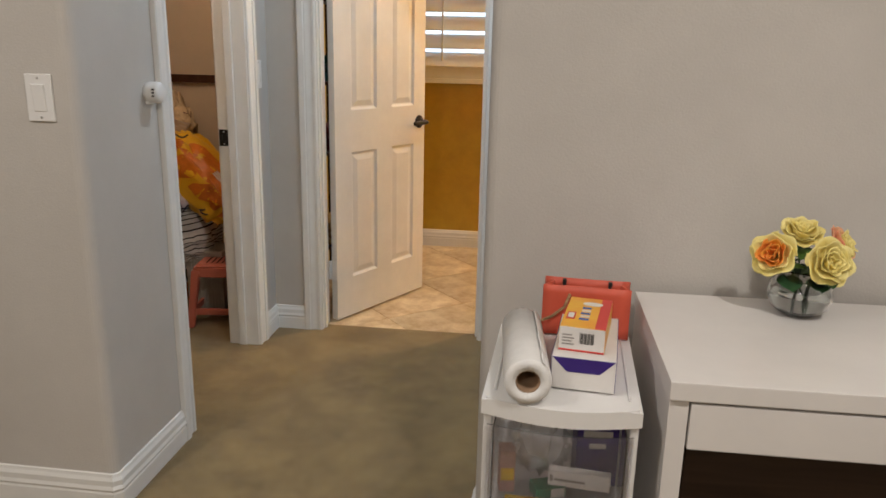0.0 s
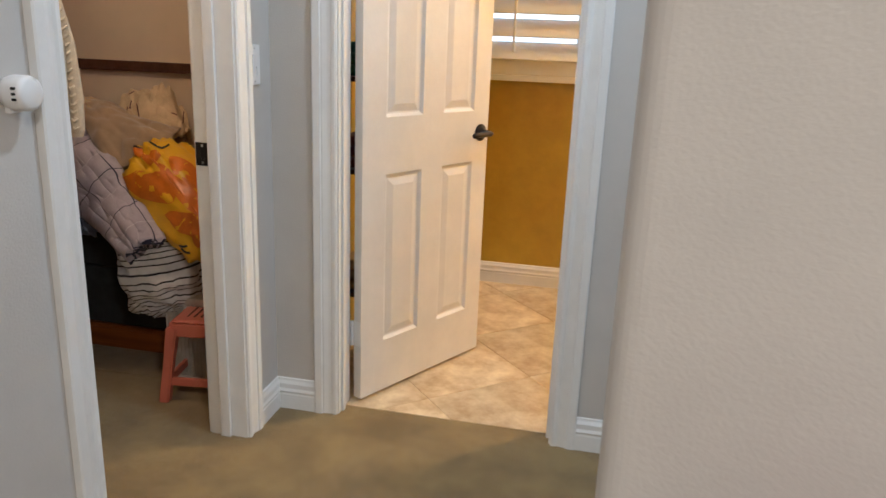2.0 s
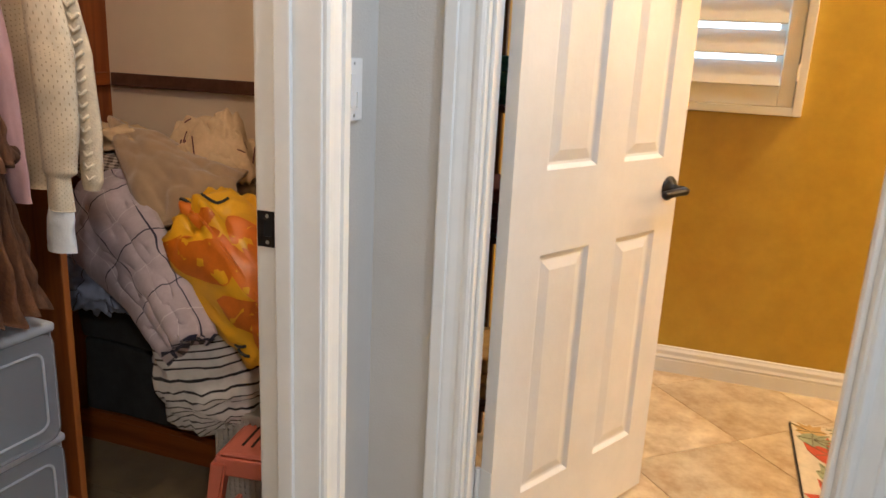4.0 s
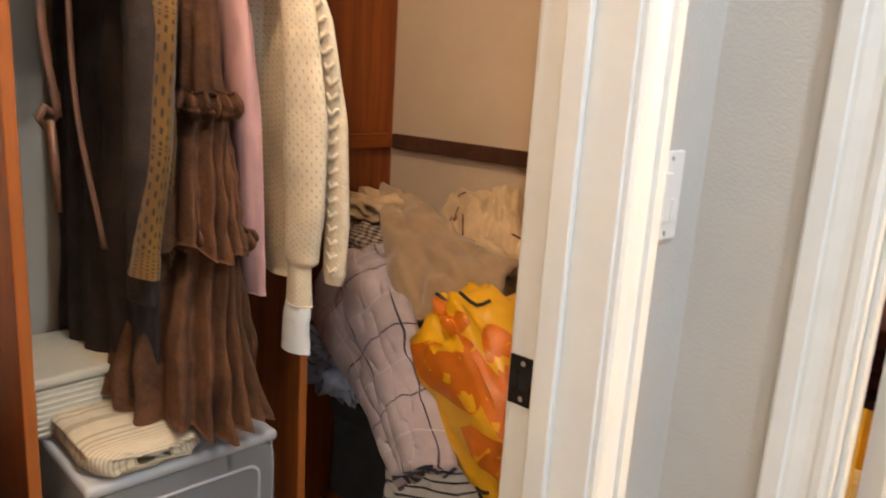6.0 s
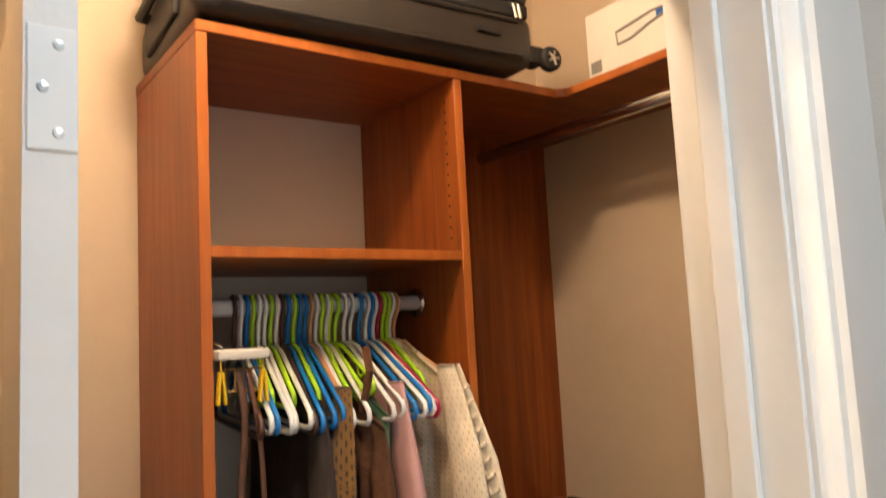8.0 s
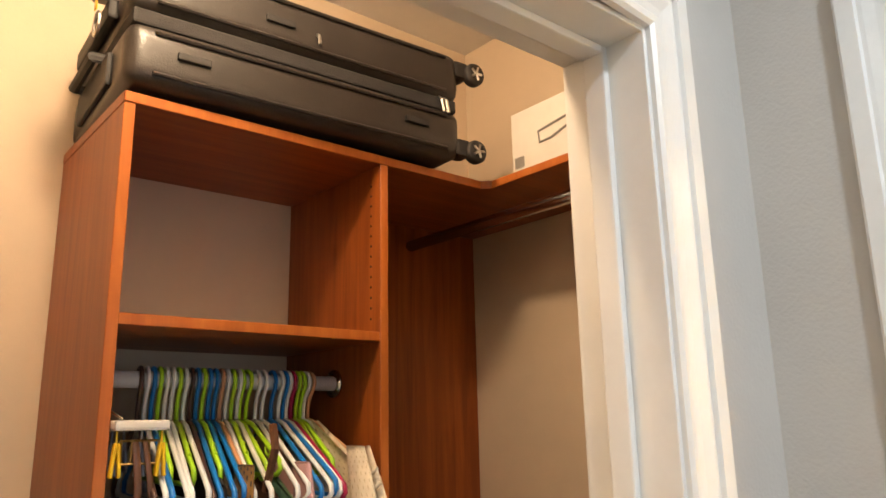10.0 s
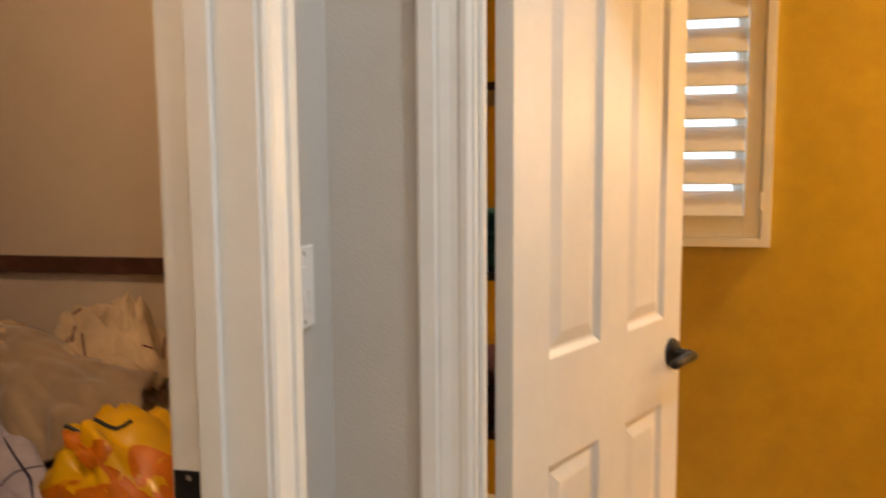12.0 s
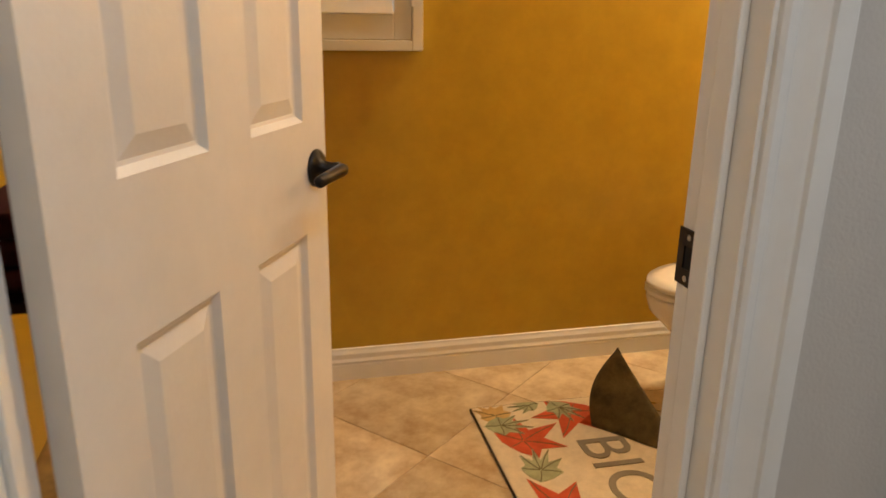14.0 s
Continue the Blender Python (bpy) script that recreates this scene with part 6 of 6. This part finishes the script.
# ---- toilet ----
M["china"] = material("white_vitreous_china", (0.80, 0.78, 0.74), 0.12, vary=0.01, coat=0.4)
wc = thing("toilet", (1.485, 4.80, 0), "white ceramic toilet with closed lid", "toilet")
def oval(cx, a, b, z, n=32):
    return [(cx + a * math.cos(2 * math.pi * k / n) * (1.0 if math.cos(2 * math.pi * k / n) < 0 else 0.75), b * math.sin(2 * math.pi * k / n), z) for k in range(n)]
def loft(rows, name, mat, parent):
    bm = bmesh.new()
    R = [[bm.verts.new(p) for p in row] for row in rows]
    for a, b in zip(R, R[1:]):
        for k in range(len(a)):
            bm.faces.new((a[k], a[(k + 1) % len(a)], b[(k + 1) % len(a)], b[k]))
    bm.faces.new(R[0][::-1]); bm.faces.new(R[-1])
    return part(name, bm, mat, parent, smooth=True)
loft([oval(-0.05, 0.22, 0.11, 0.0), oval(-0.05, 0.20, 0.10, 0.06), oval(-0.06, 0.19, 0.10, 0.16), oval(-0.10, 0.25, 0.14, 0.26), oval(-0.12, 0.31, 0.175, 0.34), oval(-0.12, 0.325, 0.182, 0.385), oval(-0.12, 0.32, 0.18, 0.395)], "bowl", M["china"], wc)
loft([oval(-0.12, 0.325, 0.182, 0.398), oval(-0.12, 0.332, 0.187, 0.404), oval(-0.12, 0.33, 0.185, 0.415)], "seat", M["china"], wc)
loft([oval(-0.12, 0.32, 0.180, 0.419), oval(-0.12, 0.33, 0.186, 0.424), oval(-0.12, 0.325, 0.182, 0.438), oval(-0.12, 0.28, 0.15, 0.446), oval(-0.12, 0.12, 0.06, 0.449)], "lid", M["china"], wc)
part("tank", box((0.16, -0.20, 0.40), (0.36, 0.20, 0.74), 0.03, 3), M["china"], wc, smooth=True)
part("tank_lid", box((0.15, -0.21, 0.742), (0.37, 0.21, 0.775), 0.012, 2), M["china"], wc, smooth=True)
part("flush_lever", tube([(0.155, -0.15, 0.68), (0.135, -0.15, 0.68), (0.13, -0.08, 0.675)], 0.006, 8), M["chrome"], wc, "chrome flush lever")

# ---- bath mat ----
M["mat"] = material("cream_bath_mat", (0.68, 0.58, 0.42), 0.95, vary=0.06, scale=30, bump=0.5, bump_scale=420)
M["mat_edge"] = material("dark_mat_binding", (0.05, 0.04, 0.025), 0.9)
M["leaf_red"] = material("rust_red_leaf_print", (0.55, 0.085, 0.03), 0.95, vary=0.12, scale=25, bump=0.4, bump_scale=420)
M["leaf_sage"] = material("sage_leaf_print", (0.34, 0.36, 0.21), 0.95, vary=0.12, scale=25, bump=0.4, bump_scale=420)
M["leaf_tan"] = material("tan_leaf_print", (0.56, 0.36, 0.13), 0.95, vary=0.12, scale=25, bump=0.4, bump_scale=420)
M["vein"] = material("olive_outline_print", (0.16, 0.14, 0.07), 0.95)
M["letter"] = material("grey_letter_print", (0.24, 0.21, 0.16), 0.95)
mat_ob = thing("bath_mat", (0.523, 4.118, 0.0), "cream bath mat with rust red and sage leaf print", "bath mat", rz=-1)
MW, MD = 0.86, 0.81
bm = box((0, 0, 0.0), (MW, MD, 0.011), 0.003)
part("mat_body", bm, M["mat"], mat_ob)
part("binding", box((-0.004, -0.002, 0.0), (0.0, MD + 0.003, 0.009), 0.001, 1), M["mat_edge"], mat_ob)
part("binding", box((0, MD, 0.0), (MW, MD + 0.004, 0.009), 0.001, 1), M["mat_edge"], mat_ob)


def clip_poly(poly, x0, y0, x1, y1):
    for axis, lim, sgn in ((0, x0, 1), (0, x1, -1), (1, y0, 1), (1, y1, -1)):
        out = []
        for a, b in zip(poly, poly[1:] + poly[:1]):
            ia, ib = sgn * (a[axis] - lim) >= 0, sgn * (b[axis] - lim) >= 0
            if ia:
                out.append(a)
            if ia != ib:
                f = (lim - a[axis]) / (b[axis] - a[axis])
                out.append((a[0] + f * (b[0] - a[0]), a[1] + f * (b[1] - a[1])))
        poly = out
        if len(poly) < 3:
            return []
    return poly


def maple(cx, cy, r, turn, lobes, mat, z):
    """A flat printed leaf with pointed lobes and veins."""
    pts = []
    n = len(lobes)
    for k, (ang, ln) in enumerate(lobes):
        a = radians(ang + turn)
        pts.append((cx + r * ln * math.cos(a), cy + r * ln * math.sin(a)))
        nxt = lobes[(k + 1) % n][0] + (360 if k == n - 1 else 0)
        b = radians((ang + nxt) / 2 + turn)
        pts.append((cx + r * 0.42 * math.cos(b), cy + r * 0.42 * math.sin(b)))
    bm = bmesh.new()
    c = bm.verts.new((min(MW - 0.002, max(0.002, cx)), min(MD - 0.002, max(0.002, cy)), z))
    vs = [bm.verts.new((min(MW, max(0, x)), min(MD, max(0, y)), z)) for x, y in pts]
    for a, b in zip(vs, vs[1:] + vs[:1]):
        try:
            bm.faces.new((c, a, b))
        except ValueError:
            pass
    r2 = bmesh.ops.extrude_face_region(bm, geom=list(bm.faces))
    bmesh.ops.translate(bm, verts=[g for g in r2["geom"] if isinstance(g, bmesh.types.BMVert)], vec=(0, 0, 0.0012))
    lf = part("leaf_print", bm, mat, mat_ob)
    bm = bmesh.new()
    for ang, ln in lobes:
        a = radians(ang + turn)
        p = [(cx + r * ln * q * math.cos(a + 0.05 * math.sin(4 * q)), cy + r * ln * q * math.sin(a + 0.05 * math.sin(4 * q)), z + 0.0012) for q in (0.05, 0.35, 0.65, 0.92)]
        if all(0 < x < MW and 0 < y < MD for x, y, _ in p):
            add_tube(bm, p, 0.0016, 4)
    if len(bm.verts):
        part("vein", bm, M["vein"], lf)
    else:
        bm.free()


STAR = [(90, 1.0), (35, 0.85), (145, 0.85), (-20, 0.62), (200, 0.62), (270, 0.35)]
STAR = sorted([(a % 360, l) for a, l in STAR])
FEATHER = [(0, 0.55), (50, 0.8), (80, 1.0), (105, 0.95), (135, 0.8), (180, 0.5), (270, 0.5)]
for cx, cy, r, turn, lob, mt, z in (
    (0.10, 0.60, 0.15, -60, STAR, "leaf_red", 0.0112), (0.30, 0.73, 0.16, 150, STAR, "leaf_red", 0.0112), (0.06, 0.75, 0.10, 10, FEATHER, "leaf_tan", 0.0114),
    (0.06, 0.69, 0.10, -95, FEATHER, "leaf_sage", 0.0122), (0.18, 0.79, 0.07, 100, FEATHER, "leaf_sage", 0.0122), (0.27, 0.76, 0.09, 200, FEATHER, "leaf_sage", 0.0122),
    (0.10, 0.45, 0.11, -20, FEATHER, "leaf_sage", 0.0122), 
    (0.10, 0.28, 0.15, 20, STAR, "leaf_red", 0.0112), (0.22, 0.20, 0.10, -40, FEATHER, "leaf_sage", 0.0122), (0.08, 0.10, 0.10, 60, FEATHER, "leaf_tan", 0.0114),
    (0.34, 0.06, 0.12, 30, STAR, "leaf_red", 0.0112), (0.52, 0.07, 0.10, 80, FEATHER, "leaf_sage", 0.0122), (0.70, 0.10, 0.13, 120, STAR, "leaf_red", 0.0112), (0.78, 0.40, 0.12, 160, FEATHER, "leaf_tan", 0.0114), (0.50, 0.75, 0.12, 210, FEATHER, "leaf_tan", 0.0114)):
    maple(cx, cy, r, turn, lob, M[mt], z)
txt = bpy.data.curves.new("letters", "FONT")
txt.body, txt.size, txt.extrude = "BIC", 0.21, 0.0008
tmp = new("letters_source", txt)
bpy.context.view_layer.update()
me = bpy.data.meshes.new_from_object(tmp.evaluated_get(bpy.context.evaluated_depsgraph_get()))
bpy.data.objects.remove(tmp)
me.materials.append(M["letter"])
lt = new("letters", me)
lt.parent = mat_ob
lt.location = (0.250, 0.585, 0.0128)
lt.rotation_euler = (0, 0, radians(-90))
lt["label"] = "grey printed letters"
# far corner of the mat folded up against the toilet foot
def fold(u, v):
    a = Vector((0.33, 0.64, 0.012)).lerp(Vector((0.52, 0.42, 0.012)), v)
    tip = Vector((0.40, 0.66, 0.25))
    p = a.lerp(tip, u)
    return p + Vector((-0.03 * math.sin(math.pi * u) * (1 - v), 0.02 * math.sin(math.pi * u), 0))
surface(fold, 16, 12, 0.008, "folded_corner", material("mat_backing_print", (0.15, 0.115, 0.05), 0.95, vary=0.5, scale=16, colour2=(0.06, 0.045, 0.02), bump=0.3), mat_ob, "folded-up mat corner with olive leaf print")
def flap(u, v):
    a = Vector((0.30, 0.66, 0.013)).lerp(Vector((0.52, 0.52, 0.013)), v)
    b = Vector((0.40, 0.66, 0.10)).lerp(Vector((0.50, 0.50, 0.03)), v)
    return a.lerp(b, u)
surface(flap, 8, 10, 0.006, "curled_edge", M["leaf_red"], mat_ob, "curled rust red mat edge")

# towels and shelf behind the door
t = thing("towel_shelf", (-0.40, 4.25, 0), "dark wooden shelf stand with green and red towels behind the door", "shelf")
M["dark_wood"] = wood("dark_walnut", (0.07, 0.025, 0.012), (0.03, 0.012, 0.008))
for sy in (-0.16, 0.16):
    for sx in (-0.09, 0.09):
        part("upright", box((sx - 0.012, sy - 0.012, 0), (sx + 0.012, sy + 0.012, 1.55), 0.003), M["dark_wood"], t)
for zz in (0.25, 0.75, 1.10, 1.50):
    part("shelf_board", box((-0.102, -0.172, zz), (0.102, 0.172, zz + 0.018), 0.002), M["dark_wood"], t)
for zz, m, lb in ((0.269, M["leaf_tan"], "folded tan towel on the shelf stand"), (0.769, M["maroon"], "folded dark red towel on the shelf stand"), (1.119, material("teal_towel", (0.02, 0.14, 0.13), 0.95, vary=0.2, scale=40, bump=0.4, bump_scale=300), "folded teal towel on the shelf stand")):
    tw = thing("towel", (-0.40, 4.25, zz), lb, "towel", group="towels on the shelf stand")
    for k in range(3):
        part("fold", box((-0.09, -0.14, 0.042 * k), (0.095, 0.14, 0.042 * k + 0.040), 0.016, 3), m, tw, smooth=True)

# ---- lamps that give the place its light ----
M["bulb_glow"] = bpy.data.materials.new("lamp_diffuser")
M["bulb_glow"].use_nodes = True
M["bulb_glow"].node_tree.nodes["Principled BSDF"].inputs["Emission Color"].default_value = (1, 0.85, 0.65, 1)
M["bulb_glow"].node_tree.nodes["Principled BSDF"].inputs["Emission Strength"].default_value = 4.0
for lx, ly in ROOM_LAMPS + [(0.48, 3.0), (1.60, 4.90)]:
    t = thing("downlight", (lx, ly, CEIL), "round recessed ceiling downlight with white trim", "ceiling light", group="room downlights")
    bm = bmesh.new()
    n = 28
    rr = []
    for r, z in ((0.082, 0.0), (0.098, -0.002), (0.098, -0.008), (0.084, -0.010)):
        rr.append([bm.verts.new((r * math.cos(2 * math.pi * k / n), r * math.sin(2 * math.pi * k / n), z)) for k in range(n)])
    for a, b in zip(rr, rr[1:] + rr[:1]):
        for k in range(n):
            bm.faces.new((a[k], a[(k + 1) % n], b[(k + 1) % n], b[k]))
    part("trim_ring", bm, M["white"], t)
    bm = bmesh.new()
    add_lathe(bm, [(0.080, -0.004), (0.080, -0.002)], 28)
    part("diffuser", bm, M["bulb_glow"], t, "glowing lamp diffuser")
for by in (4.88, 5.08):
    t = thing("vanity_light", (2.2, by, 1.60), "small chrome vanity light bracket on the mustard bathroom wall", "wall light", group="vanity lights")
    part("bracket", box((-0.05, -0.03, -0.03), (0.0, 0.03, 0.03), 0.01), M["chrome"], t)
t = thing("closet_light", (-0.84, 2.92, CEIL), "small ceiling lamp holder with bare bulb in the closet", "ceiling light")
bm = bmesh.new()
add_lathe(bm, [(0.06, 0.0), (0.06, -0.012), (0.035, -0.03), (0.022, -0.05)], 24)
part("holder", bm, M["white_plastic"], t, smooth=True)

# ---- bathroom floor tiles ----
TS, gap = 0.45, 0.0025
ang = radians(45 - 4)
ca, sa = math.cos(ang), math.sin(ang)
tiles = structure("floor_bath_tiles", box((-0.5, 3.68, -0.0029), (-0.45, 3.72, -0.0025)), M["grout"], "travertine floor tiles laid on the diagonal")
for i in range(-10, 11):
    for j in range(-10, 11):
        cx, cy = 0.33 + TS * (i * ca - j * sa), 4.40 + TS * (i * sa + j * ca)
        h = TS / 2 - gap / 2
        poly = [(cx + h * (a * ca - b * sa), cy + h * (a * sa + b * ca)) for a, b in ((-1, -1), (1, -1), (1, 1), (-1, 1))]
        top = clip_poly(poly, -0.545, 3.658, 2.198, BATHY - 0.001)
        if len(top) < 3:
            continue
        bm = bmesh.new()
        mx, my = sum(p[0] for p in top) / len(top), sum(p[1] for p in top) / len(top)
        dz = 0.0006 * random.random()
        a = [bm.verts.new((x - mx, y - my, -0.0029)) for x, y in top]
        b = [bm.verts.new((x - mx, y - my, -0.0008 + dz)) for x, y in top]
        c = [bm.verts.new(((x - mx) * 0.992, (y - my) * 0.992, dz)) for x, y in top]
        n = len(top)
        for k in range(n):
            bm.faces.new((a[k], a[(k + 1) % n], b[(k + 1) % n], b[k]))
            bm.faces.new((b[k], b[(k + 1) % n], c[(k + 1) % n], c[k]))
        bm.faces.new(c)
        ob = part("tile", bm, M["tile"], tiles)
        ob.location = (mx, my, 0)
